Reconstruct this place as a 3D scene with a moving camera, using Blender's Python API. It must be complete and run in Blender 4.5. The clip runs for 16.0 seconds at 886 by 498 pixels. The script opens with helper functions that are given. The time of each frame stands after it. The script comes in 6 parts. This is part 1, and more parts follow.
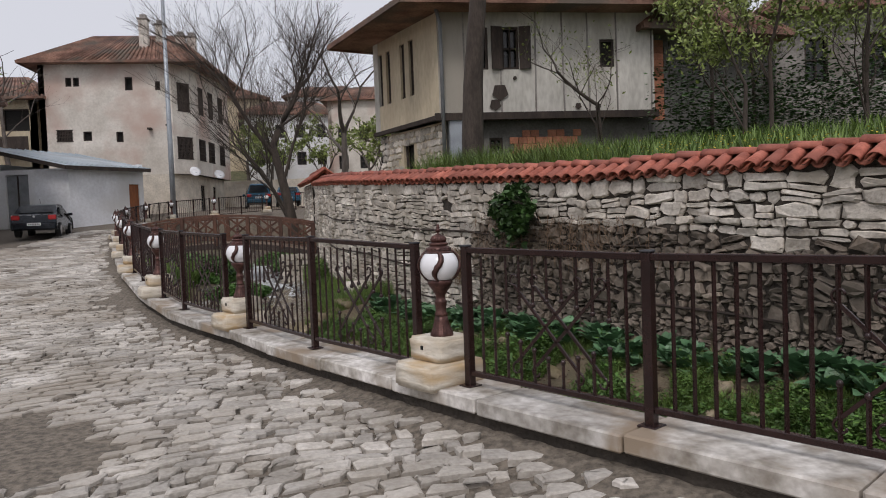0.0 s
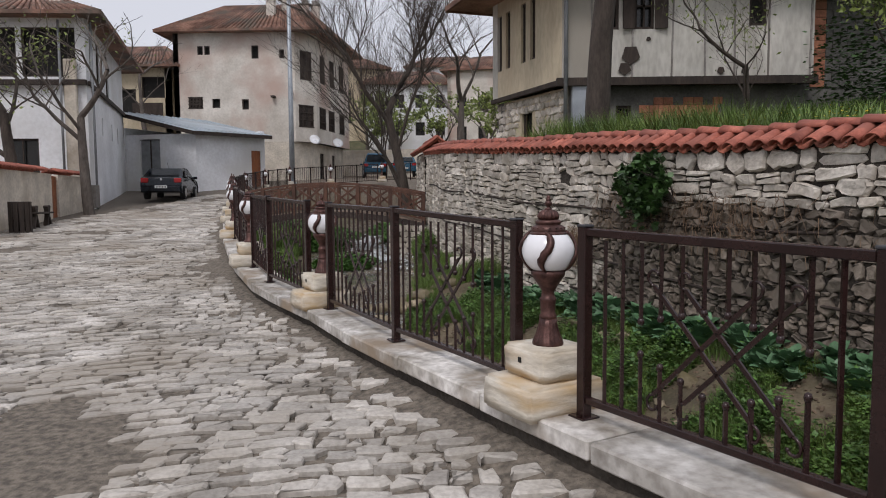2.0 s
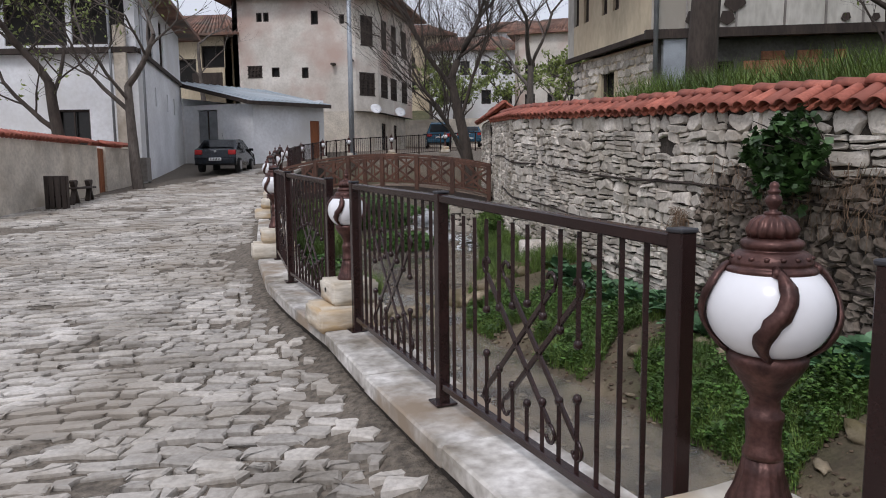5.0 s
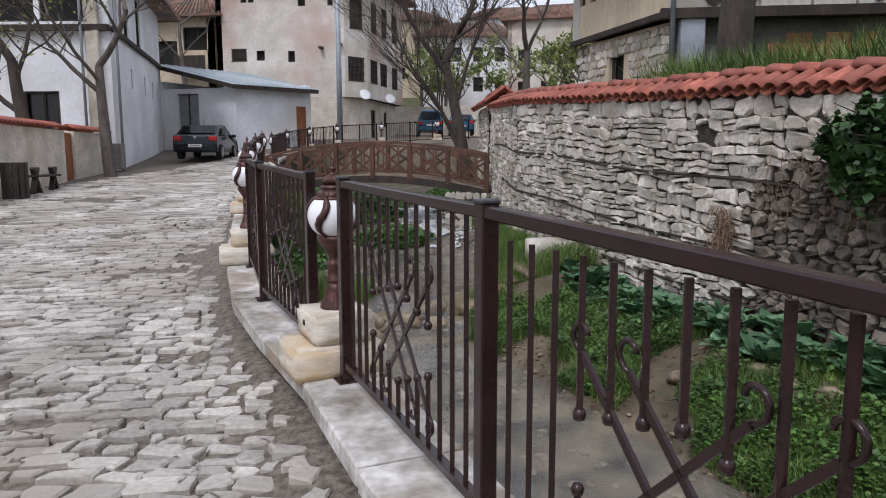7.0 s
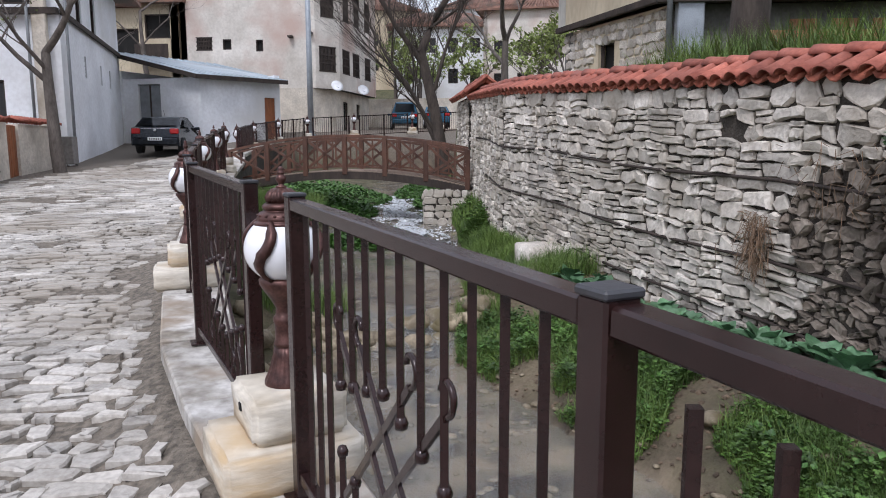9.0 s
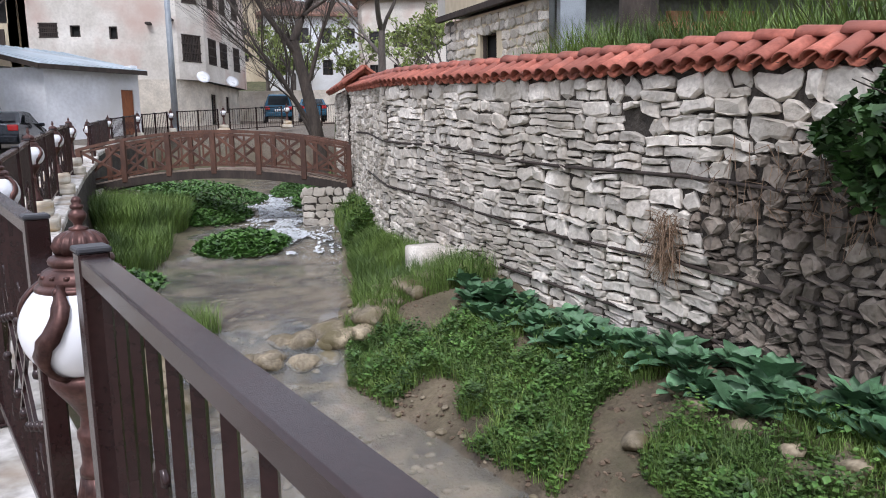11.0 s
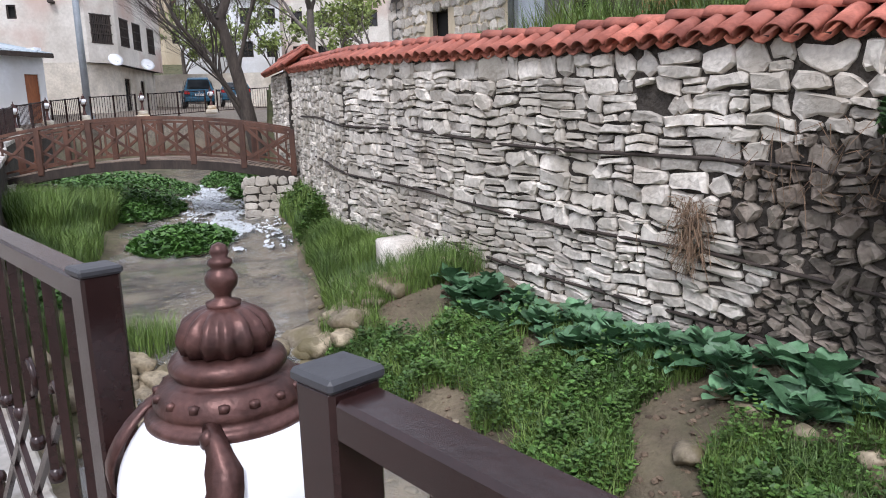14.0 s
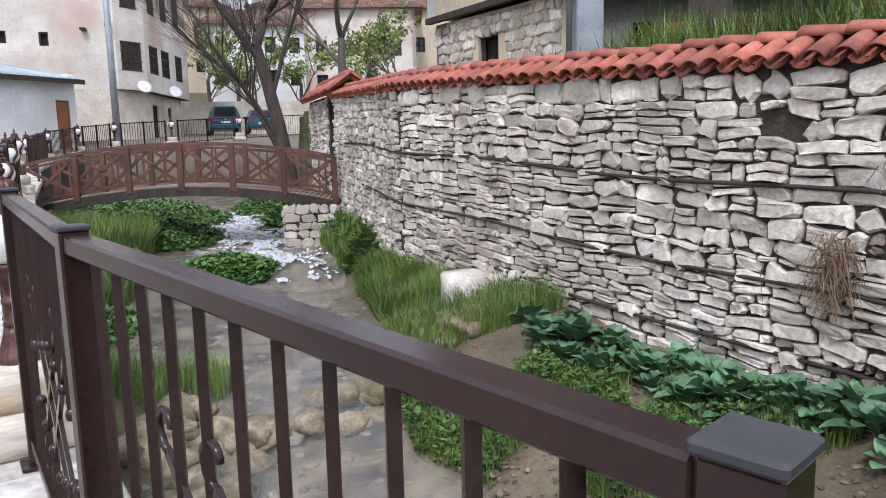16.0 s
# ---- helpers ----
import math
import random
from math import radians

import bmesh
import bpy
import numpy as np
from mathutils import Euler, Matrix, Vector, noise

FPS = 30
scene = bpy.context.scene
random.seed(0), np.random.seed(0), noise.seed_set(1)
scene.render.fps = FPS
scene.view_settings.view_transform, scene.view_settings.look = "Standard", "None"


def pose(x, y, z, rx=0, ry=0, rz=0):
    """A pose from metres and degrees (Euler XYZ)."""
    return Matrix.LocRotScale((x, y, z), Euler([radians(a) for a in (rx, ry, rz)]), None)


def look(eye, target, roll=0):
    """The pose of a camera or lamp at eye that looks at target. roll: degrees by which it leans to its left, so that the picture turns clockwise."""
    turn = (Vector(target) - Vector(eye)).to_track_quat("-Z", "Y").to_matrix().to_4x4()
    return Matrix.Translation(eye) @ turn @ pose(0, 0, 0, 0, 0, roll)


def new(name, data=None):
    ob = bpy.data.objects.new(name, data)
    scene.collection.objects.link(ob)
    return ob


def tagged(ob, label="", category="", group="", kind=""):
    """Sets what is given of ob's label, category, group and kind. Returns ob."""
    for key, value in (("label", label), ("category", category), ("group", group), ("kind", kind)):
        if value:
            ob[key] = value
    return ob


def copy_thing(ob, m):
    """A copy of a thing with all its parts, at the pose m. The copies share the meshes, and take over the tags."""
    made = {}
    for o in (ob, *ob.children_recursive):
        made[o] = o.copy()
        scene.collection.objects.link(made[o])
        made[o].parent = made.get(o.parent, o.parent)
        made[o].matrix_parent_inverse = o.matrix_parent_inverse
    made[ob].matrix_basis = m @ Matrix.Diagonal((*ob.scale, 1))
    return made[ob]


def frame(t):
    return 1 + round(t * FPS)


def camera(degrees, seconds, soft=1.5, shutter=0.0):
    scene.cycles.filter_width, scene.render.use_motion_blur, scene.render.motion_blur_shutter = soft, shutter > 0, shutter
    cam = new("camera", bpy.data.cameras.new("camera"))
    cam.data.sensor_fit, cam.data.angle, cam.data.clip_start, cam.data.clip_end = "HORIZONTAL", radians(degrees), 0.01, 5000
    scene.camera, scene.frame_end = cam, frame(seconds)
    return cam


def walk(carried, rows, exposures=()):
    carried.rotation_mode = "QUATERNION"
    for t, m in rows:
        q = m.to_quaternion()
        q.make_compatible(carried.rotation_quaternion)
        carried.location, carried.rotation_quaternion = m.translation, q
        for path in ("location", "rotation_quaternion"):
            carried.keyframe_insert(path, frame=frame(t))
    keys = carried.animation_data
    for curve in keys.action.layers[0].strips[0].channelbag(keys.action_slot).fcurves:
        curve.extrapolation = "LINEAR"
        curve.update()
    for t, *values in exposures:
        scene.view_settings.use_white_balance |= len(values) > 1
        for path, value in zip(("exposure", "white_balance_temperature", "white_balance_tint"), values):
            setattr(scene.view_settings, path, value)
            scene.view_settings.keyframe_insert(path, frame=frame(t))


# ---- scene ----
cam = camera(65.0, 16.0, soft=1.0)

PATH = [
    (0, (-0.184, -0.613, 1.521), (0.087, 1.367, 1.439), -2.2),
    (0.5, (-0.07, -0.359, 1.501), (0.119, 1.63, 1.394), -1.2),
    (1, (-0.025, -0.085, 1.469), (0.119, 1.904, 1.314), -0.2),
    (1.5, (-0.002, 0.267, 1.483), (0.14, 2.257, 1.342), 0.0),
    (2, (0.027, 0.687, 1.488), (-0.035, 2.68, 1.339), -0.4),
    (2.5, (-0.037, 1.042, 1.481), (-0.14, 3.034, 1.343), -0.4),
    (3, (-0.052, 1.377, 1.484), (-0.172, 3.369, 1.351), -1.1),
    (3.5, (-0.014, 1.753, 1.504), (-0.223, 3.737, 1.359), -0.5),
    (4, (-0.062, 2.123, 1.492), (-0.264, 4.106, 1.324), -0.2),
    (4.2, (-0.069, 2.266, 1.513), (-0.278, 4.246, 1.329), -0.7),
    (6.5, (-0.305, 3.891, 1.546), (-0.619, 5.849, 1.287), 0.9),
    (7, (-0.447, 4.213, 1.551), (-0.661, 6.184, 1.289), -0.1),
    (7.5, (-0.53, 4.559, 1.55), (-0.829, 6.523, 1.32), -0.2),
    (8, (-0.591, 4.865, 1.571), (-0.866, 6.832, 1.332), 0.6),
    (8.5, (-0.699, 5.186, 1.567), (-0.858, 7.162, 1.306), 0.3),
    (9, (-0.698, 5.491, 1.594), (-0.837, 7.466, 1.312), -0.1),
    (9.5, (-0.695, 5.786, 1.62), (-0.78, 7.76, 1.311), 0.6),
    (10, (-0.749, 6.018, 1.643), (-0.705, 7.999, 1.369), -0.3),
    (10.2, (-0.748, 6.105, 1.651), (-0.672, 8.086, 1.388), -0.4),
    (12.3, (-0.905, 6.732, 1.65), (-0.535, 8.657, 1.251), -2.1),
    (12.5, (-0.907, 6.817, 1.665), (-0.524, 8.74, 1.272), -2.2),
    (13, (-0.957, 6.961, 1.664), (-0.553, 8.879, 1.263), -1.6),
    (13.5, (-1.181, 7.077, 1.671), (-0.711, 8.985, 1.298), -1.2),
    (14, (-1.404, 7.2, 1.674), (-0.994, 9.124, 1.315), -1.8),
    (14.5, (-1.549, 7.39, 1.665), (-1.186, 9.331, 1.351), -2.0),
    (15, (-1.673, 7.54, 1.678), (-1.286, 9.481, 1.387), -1.0),
    (15.5, (-1.844, 7.763, 1.667), (-1.443, 9.703, 1.391), -1.1),
    (16, (-2.001, 7.97, 1.661), (-1.622, 9.914, 1.384), -1.4),
]
walk(cam, [(t, look(e, g, r)) for t, e, g, r in PATH], exposures=[(0, -0.5, 6450, 14), (4, -0.42, 6200, 14), (6.5, -0.27, 6050, 14), (7.4, -0.12, 6000, 14), (9, 0.05, 5900, 14), (12.3, 0.45, 5900, 14), (16, 0.47, 5900, 14)])

# world and sun: bright overcast
world = bpy.data.worlds.new("sky")
scene.world = world
world.use_nodes = True
wn, wl_ = world.node_tree.nodes, world.node_tree.links
wn.clear()
w_out = wn.new("ShaderNodeOutputWorld")
w_bg = wn.new("ShaderNodeBackground")
w_sky = wn.new("ShaderNodeTexSky")
w_sky.sky_type = "NISHITA"
w_sky.sun_disc = False
w_sky.sun_elevation = radians(48)
w_sky.sun_rotation = radians(200)
w_sky.dust_density = 4
w_mix = wn.new("ShaderNodeMix")
w_mix.data_type = "RGBA"
w_mix.inputs[0].default_value = 0.82
w_mix.inputs[7].default_value = (9.9, 10.1, 10.6, 1)
wl_.new(w_sky.outputs[0], w_mix.inputs[6])
wl_.new(w_mix.outputs[2], w_bg.inputs[0])
w_bg.inputs[1].default_value = 0.11
wl_.new(w_bg.outputs[0], w_out.inputs[0])
sun = new("sun", bpy.data.lights.new("sun", "SUN"))
sun.data.energy, sun.data.angle, sun.data.color = 1.7, radians(14), (1, 0.97, 0.94)
sun.matrix_world = look((-10, -20, 40), (0, 10, 0))


# ---- materials ----
def material(name, base, rough=0.8, metal=0.0, var=0.3, scale=3.0, fine=40.0, bump=0.3, dist=0.01, tint=None, rand=0.0, island=0.0, spots=None, stretch=(1, 1, 1)):
    """base colour, varied at two scales, with grain bump; tint: second colour; rand/island: piece to piece; spots: stain colour."""
    m = bpy.data.materials.new(name)
    m.use_nodes = True
    n, l = m.node_tree.nodes, m.node_tree.links
    bsdf = n["Principled BSDF"]
    bsdf.inputs["Roughness"].default_value = rough
    bsdf.inputs["Metallic"].default_value = metal
    tc = n.new("ShaderNodeTexCoord")
    mp = n.new("ShaderNodeMapping")
    mp.inputs["Scale"].default_value = stretch
    geo = n.new("ShaderNodeNewGeometry")
    l.new(geo.outputs["Position"], mp.inputs[0])
    big = n.new("ShaderNodeTexNoise")
    big.inputs["Scale"].default_value, big.inputs["Detail"].default_value = scale, 5
    small = n.new("ShaderNodeTexNoise")
    small.inputs["Scale"].default_value, small.inputs["Detail"].default_value = fine, 6
    l.new(mp.outputs[0], big.inputs[0])
    l.new(mp.outputs[0], small.inputs[0])
    dark = tuple(c * (1 - var) for c in base)
    light = tuple(min(1, c * (1 + var)) for c in (tint or base))
    r1 = n.new("ShaderNodeValToRGB")
    r1.color_ramp.elements[0].position, r1.color_ramp.elements[1].position = 0.3, 0.7
    r1.color_ramp.elements[0].color, r1.color_ramp.elements[1].color = (*dark, 1), (*light, 1)
    l.new(big.outputs[0], r1.inputs[0])
    mul = n.new("ShaderNodeMix")
    mul.data_type, mul.blend_type = "RGBA", "MULTIPLY"
    mul.inputs[0].default_value = min(1, var * 1.6)
    r2 = n.new("ShaderNodeValToRGB")
    r2.color_ramp.elements[0].position, r2.color_ramp.elements[1].position = 0.32, 0.62
    r2.color_ramp.elements[0].color = (0.45, 0.42, 0.4, 1)
    l.new(small.outputs[0], r2.inputs[0])
    l.new(r1.outputs[0], mul.inputs[6])
    l.new(r2.outputs[0], mul.inputs[7])
    col = mul.outputs[2]
    if rand or island:
        hsv = n.new("ShaderNodeHueSaturation")
        mr = n.new("ShaderNodeMapRange")
        a = rand or island
        mr.inputs[3].default_value, mr.inputs[4].default_value = 1 - a, 1 + a * 0.8
        if rand:
            l.new(n.new("ShaderNodeObjectInfo").outputs["Random"], mr.inputs[0])
        else:
            l.new(geo.outputs["Random Per Island"], mr.inputs[0])
        l.new(mr.outputs[0], hsv.inputs["Value"])
        l.new(col, hsv.inputs["Color"])
        col = hsv.outputs[0]
    if spots:
        sp = n.new("ShaderNodeTexNoise")
        sp.inputs["Scale"].default_value, sp.inputs["Detail"].default_value = scale * 0.45, 8
        l.new(mp.outputs[0], sp.inputs[0])
        rs = n.new("ShaderNodeValToRGB")
        rs.color_ramp.elements[0].position, rs.color_ramp.elements[1].position = 0.5, 0.64
        l.new(sp.outputs[0], rs.inputs[0])
        ms = n.new("ShaderNodeMix")
        ms.data_type = "RGBA"
        ms.inputs[7].default_value = (*spots, 1)
        l.new(rs.outputs[0], ms.inputs[0])
        l.new(col, ms.inputs[6])
        col = ms.outputs[2]
    l.new(col, bsdf.inputs["Base Color"])
    if bump:
        b = n.new("ShaderNodeBump")
        b.inputs["Strength"].default_value, b.inputs["Distance"].default_value = bump, dist
        l.new(small.outputs[0], b.inputs["Height"])
        l.new(b.outputs[0], bsdf.inputs["Normal"])
    return m


M_STONE = material("limestone", (0.62, 0.55, 0.46), 0.9, var=0.3, scale=2.0, fine=22, bump=0.8, dist=0.02, tint=(0.62, 0.58, 0.52), island=0.3, spots=(0.38, 0.34, 0.28))
M_STONE_P = material("limestone_piece", (0.62, 0.55, 0.46), 0.9, var=0.3, scale=2.0, fine=22, bump=0.8, dist=0.02, tint=(0.62, 0.58, 0.52), rand=0.3, spots=(0.38, 0.34, 0.28))
M_STONE_OLD = material("weathered_stone", (0.25, 0.195, 0.15), 0.95, var=0.35, scale=2.5, fine=22, bump=0.8, dist=0.02, tint=(0.22, 0.19, 0.155), island=0.4, spots=(0.12, 0.1, 0.08))
# Dark earth joints; on the kerb core it paints a shaded gap.
M_MORTAR_GAP = material("earth_mortar_gap_shade", (0.06, 0.05, 0.04), 0.95, var=0.4, scale=3, fine=30, bump=0.8, dist=0.03)
M_COBBLE = material("cobble", (0.46, 0.415, 0.35), 0.72, var=0.3, scale=1.2, fine=30, bump=0.8, dist=0.01, tint=(0.52, 0.49, 0.45), island=0.25, spots=(0.34, 0.3, 0.25))
M_COBBLE_P = material("cobble_piece", (0.46, 0.415, 0.35), 0.72, var=0.3, scale=1.2, fine=30, bump=0.8, dist=0.01, tint=(0.52, 0.49, 0.45), rand=0.25, spots=(0.34, 0.3, 0.25))
M_TRAV = material("travertine", (0.62, 0.53, 0.4), 0.8, var=0.2, scale=3, fine=14, bump=0.5, dist=0.01, tint=(0.68, 0.64, 0.56), spots=(0.52, 0.38, 0.22), stretch=(1, 1, 4))
M_MARBLE = material("kerb_marble", (0.45, 0.395, 0.315), 0.85, var=0.4, scale=3.5, fine=16, bump=0.5, dist=0.008, tint=(0.62, 0.6, 0.57), rand=0.2, spots=(0.3, 0.235, 0.17))
M_IRON = material("brown_paint", (0.028, 0.0125, 0.0115), 0.24, metal=0.15, var=0.25, scale=6, fine=60, bump=0.12, dist=0.003)
M_CAP = material("grey_plastic", (0.04, 0.04, 0.045), 0.5, var=0.2, fine=60, bump=0.1)
M_COPPER = material("copper_lamp", (0.075, 0.036, 0.031), 0.4, metal=0.6, var=0.35, scale=18, fine=90, bump=0.3, dist=0.004, tint=(0.115, 0.055, 0.046))
M_GLOBE = material("opal_plastic", (0.86, 0.86, 0.88), 0.22, var=0.02, bump=0)
M_TILE = material("terracotta", (0.34, 0.085, 0.052), 0.75, var=0.25, scale=5, fine=30, bump=0.4, dist=0.008, tint=(0.42, 0.14, 0.095), rand=0.3, spots=(0.3, 0.1, 0.07))
M_TILE_J = material("terracotta_joined", (0.36, 0.09, 0.05), 0.8, var=0.25, scale=5, fine=30, bump=0.4, dist=0.008, tint=(0.46, 0.16, 0.1), island=0.3, spots=(0.25, 0.1, 0.07))
M_ROOF_OLD = material("old_tiles", (0.2, 0.1, 0.07), 0.9, var=0.35, scale=1.2, fine=14, bump=0.6, dist=0.03, tint=(0.26, 0.15, 0.11), island=0.35, spots=(0.13, 0.1, 0.08))
M_WOOD_B = material("bridge_wood", (0.075, 0.03, 0.017), 0.55, var=0.3, scale=4, fine=25, bump=0.3, dist=0.006, tint=(0.12, 0.052, 0.03), island=0.25, stretch=(1, 1, 0.3))
M_DECK = material("deck_wood", (0.34, 0.26, 0.2), 0.7, var=0.25, scale=4, fine=25, bump=0.3, dist=0.006, island=0.2)
M_WOOD_D = material("dark_old_wood", (0.045, 0.032, 0.025), 0.8, var=0.4, scale=4, fine=30, bump=0.4, dist=0.01, stretch=(1, 1, 0.2))
M_DOOR_O = material("orange_wood", (0.27, 0.09, 0.03), 0.6, var=0.25, scale=5, fine=30, bump=0.2, stretch=(1, 1, 0.2))
M_PLASTER = material("cream_plaster", (0.64, 0.585, 0.51), 0.95, var=0.15, scale=0.6, fine=9, bump=0.3, dist=0.02, tint=(0.7, 0.66, 0.6), spots=(0.52, 0.39, 0.33))
M_WHITE = material("white_plaster", (0.83, 0.84, 0.86), 0.95, var=0.12, scale=0.5, fine=7, bump=0.3, dist=0.02, spots=(0.64, 0.63, 0.61))
M_TIMBERED = material("stained_plaster", (0.55, 0.53, 0.47), 0.95, var=0.22, scale=0.9, fine=9, bump=0.5, dist=0.03, tint=(0.6, 0.58, 0.53), spots=(0.36, 0.33, 0.28), stretch=(1, 1, 0.35))
M_YELLOW = material("yellowed_plaster", (0.58, 0.5, 0.36), 0.95, var=0.18, scale=0.8, fine=9, bump=0.4, dist=0.02, spots=(0.45, 0.36, 0.25), stretch=(1, 1, 0.4))
M_GARDEN = material("garden_plaster", (0.64, 0.58, 0.49), 0.95, var=0.2, scale=1.5, fine=10, bump=0.8, dist=0.04, spots=(0.43, 0.37, 0.29))
M_BRICK = material("hollow_brick", (0.4, 0.17, 0.1), 0.9, var=0.25, scale=3, fine=25, bump=0.4, rand=0.3)
M_BLOCK = material("grey_block", (0.14, 0.135, 0.125), 0.95, var=0.3, scale=1.5, fine=14, bump=0.5, island=0.15)
M_CONC = material("old_concrete", (0.3, 0.28, 0.26), 0.95, var=0.3, scale=1.2, fine=12, bump=0.5, spots=(0.2, 0.18, 0.16))
M_METAL_R = material("sheet_roof", (0.48, 0.55, 0.6), 0.45, metal=0.3, var=0.15, scale=0.8, fine=20, bump=0.05, spots=(0.4, 0.44, 0.47))
M_STEEL = material("galvanised", (0.36, 0.39, 0.42), 0.45, metal=0.5, var=0.15, bump=0.05)
# Near-black for shade painted into openings; also plate marks and the antenna.
M_DARK = material("shade_and_trim_black", (0.012, 0.011, 0.01), 0.9, var=0.3, bump=0)
M_LEAF = material("green_leaf", (0.055, 0.115, 0.02), 0.6, var=0.35, scale=3, fine=20, bump=0.1, tint=(0.1, 0.19, 0.035), island=0.4)
M_GRASS = material("grass_blades", (0.085, 0.16, 0.03), 0.6, var=0.3, scale=1.2, fine=12, bump=0, tint=(0.16, 0.24, 0.05), island=0.4)
M_CRESS = material("watercress", (0.06, 0.15, 0.03), 0.55, var=0.3, scale=3, fine=20, bump=0, tint=(0.1, 0.21, 0.04), island=0.45)
M_CABB = material("cabbage_leaf", (0.085, 0.19, 0.085), 0.5, var=0.25, scale=6, fine=40, bump=0.2, tint=(0.13, 0.25, 0.13), island=0.4)
M_IVY = material("dark_ivy", (0.03, 0.075, 0.018), 0.5, var=0.35, scale=4, fine=20, bump=0, tint=(0.05, 0.11, 0.025), island=0.45)
M_SPRING = material("spring_leaf", (0.14, 0.19, 0.04), 0.6, var=0.3, scale=3, fine=20, bump=0, tint=(0.25, 0.31, 0.08), island=0.4)
M_YELLOWF = material("yellow_flower", (0.7, 0.52, 0.03), 0.6, var=0.15, bump=0)
M_DRY = material("dry_stems", (0.2, 0.13, 0.08), 0.9, var=0.3, bump=0, island=0.3)
M_BARK = material("grey_bark", (0.13, 0.11, 0.095), 0.95, var=0.35, scale=5, fine=25, bump=0.8, dist=0.02, stretch=(1, 1, 0.3))
M_BARKD = material("dark_bark", (0.07, 0.055, 0.045), 0.95, var=0.35, scale=5, fine=25, bump=0.8, dist=0.02, stretch=(1, 1, 0.3))
M_ROCK = material("river_rock", (0.34, 0.28, 0.19), 0.7, var=0.4, scale=5, fine=25, bump=0.9, dist=0.01, rand=0.35, spots=(0.13, 0.105, 0.05))
M_CLOD = material("earth_clod", (0.15, 0.108, 0.072), 0.95, var=0.4, scale=6, fine=60, bump=0.6, dist=0.01, island=0.45)
M_CARP = material("car_paint", (0.012, 0.016, 0.022), 0.18, metal=0.3, var=0.1, bump=0)
M_BLUEP = material("blue_car_paint", (0.02, 0.08, 0.13), 0.2, metal=0.3, var=0.1, bump=0)
M_GLASS = material("car_glass", (0.02, 0.025, 0.03), 0.06, var=0.1, bump=0)
M_RED = material("red_lens", (0.4, 0.012, 0.012), 0.2, var=0.1, bump=0)
M_PLATE = material("number_plate", (0.75, 0.75, 0.75), 0.5, var=0.05, bump=0)
M_TYRE = material("tyre", (0.02, 0.02, 0.02), 0.85, var=0.2, bump=0.2)
M_RIM = material("wheel_rim", (0.45, 0.45, 0.46), 0.35, metal=0.8, var=0.1, bump=0)
# Opaque; the unlit room's darkness is put into the glass colour.
M_PANE = material("pane_with_room_shade", (0.015, 0.014, 0.013), 0.25, var=0.3, bump=0)
M_PIPE = material("drain_pipe", (0.22, 0.23, 0.24), 0.6, var=0.2, bump=0.1)
M_HILL = material("hill_scrub", (0.16, 0.155, 0.1), 0.95, var=0.35, scale=0.25, fine=2, bump=0.5, dist=0.3, tint=(0.2, 0.2, 0.13), spots=(0.1, 0.1, 0.05))


def ground_material():
    """earth, with grass on the banks by a mask stored with the mesh, and road grit."""
    m = material("ground_earth", (0.085, 0.06, 0.041), 0.95, var=0.4, scale=1.4, fine=25, bump=0.9, dist=0.03, tint=(0.16, 0.118, 0.082))
    n, l = m.node_tree.nodes, m.node_tree.links
    bsdf = n["Principled BSDF"]
    col = bsdf.inputs["Base Color"].links[0].from_socket
    at = n.new("ShaderNodeAttribute")
    at.attribute_name = "kind_of_ground"
    sep = n.new("ShaderNodeSeparateColor")
    l.new(at.outputs["Color"], sep.inputs[0])
    for ch, c in ((0, (0.175, 0.148, 0.117)), (1, (0.07, 0.09, 0.03)), (2, (0.15, 0.12, 0.082))):
        mx = n.new("ShaderNodeMix")
        mx.data_type = "RGBA"
        nz = n.new("ShaderNodeTexNoise")
        nz.inputs["Scale"].default_value = (18, 5, 1.6)[ch]
        nz.inputs["Detail"].default_value = 8
        l.new(n["Mapping"].outputs[0], nz.inputs[0])
        rm = n.new("ShaderNodeValToRGB")
        rm.color_ramp.elements[0].position, rm.color_ramp.elements[1].position = 0.36, 0.64
        rm.color_ramp.elements[0].color = (*(k * (0.55, 0.5, 0.2)[ch] for k in c), 1)
        rm.color_ramp.elements[1].color = (*(k * (1.25, 1.4, 1.7)[ch] for k in c), 1)
        l.new(nz.outputs[0], rm.inputs[0])
        l.new(sep.outputs[ch], mx.inputs[0])
        l.new(col, mx.inputs[6])
        l.new(rm.outputs[0], mx.inputs[7])
        col = mx.outputs[2]
    l.new(col, bsdf.inputs["Base Color"])
    return m


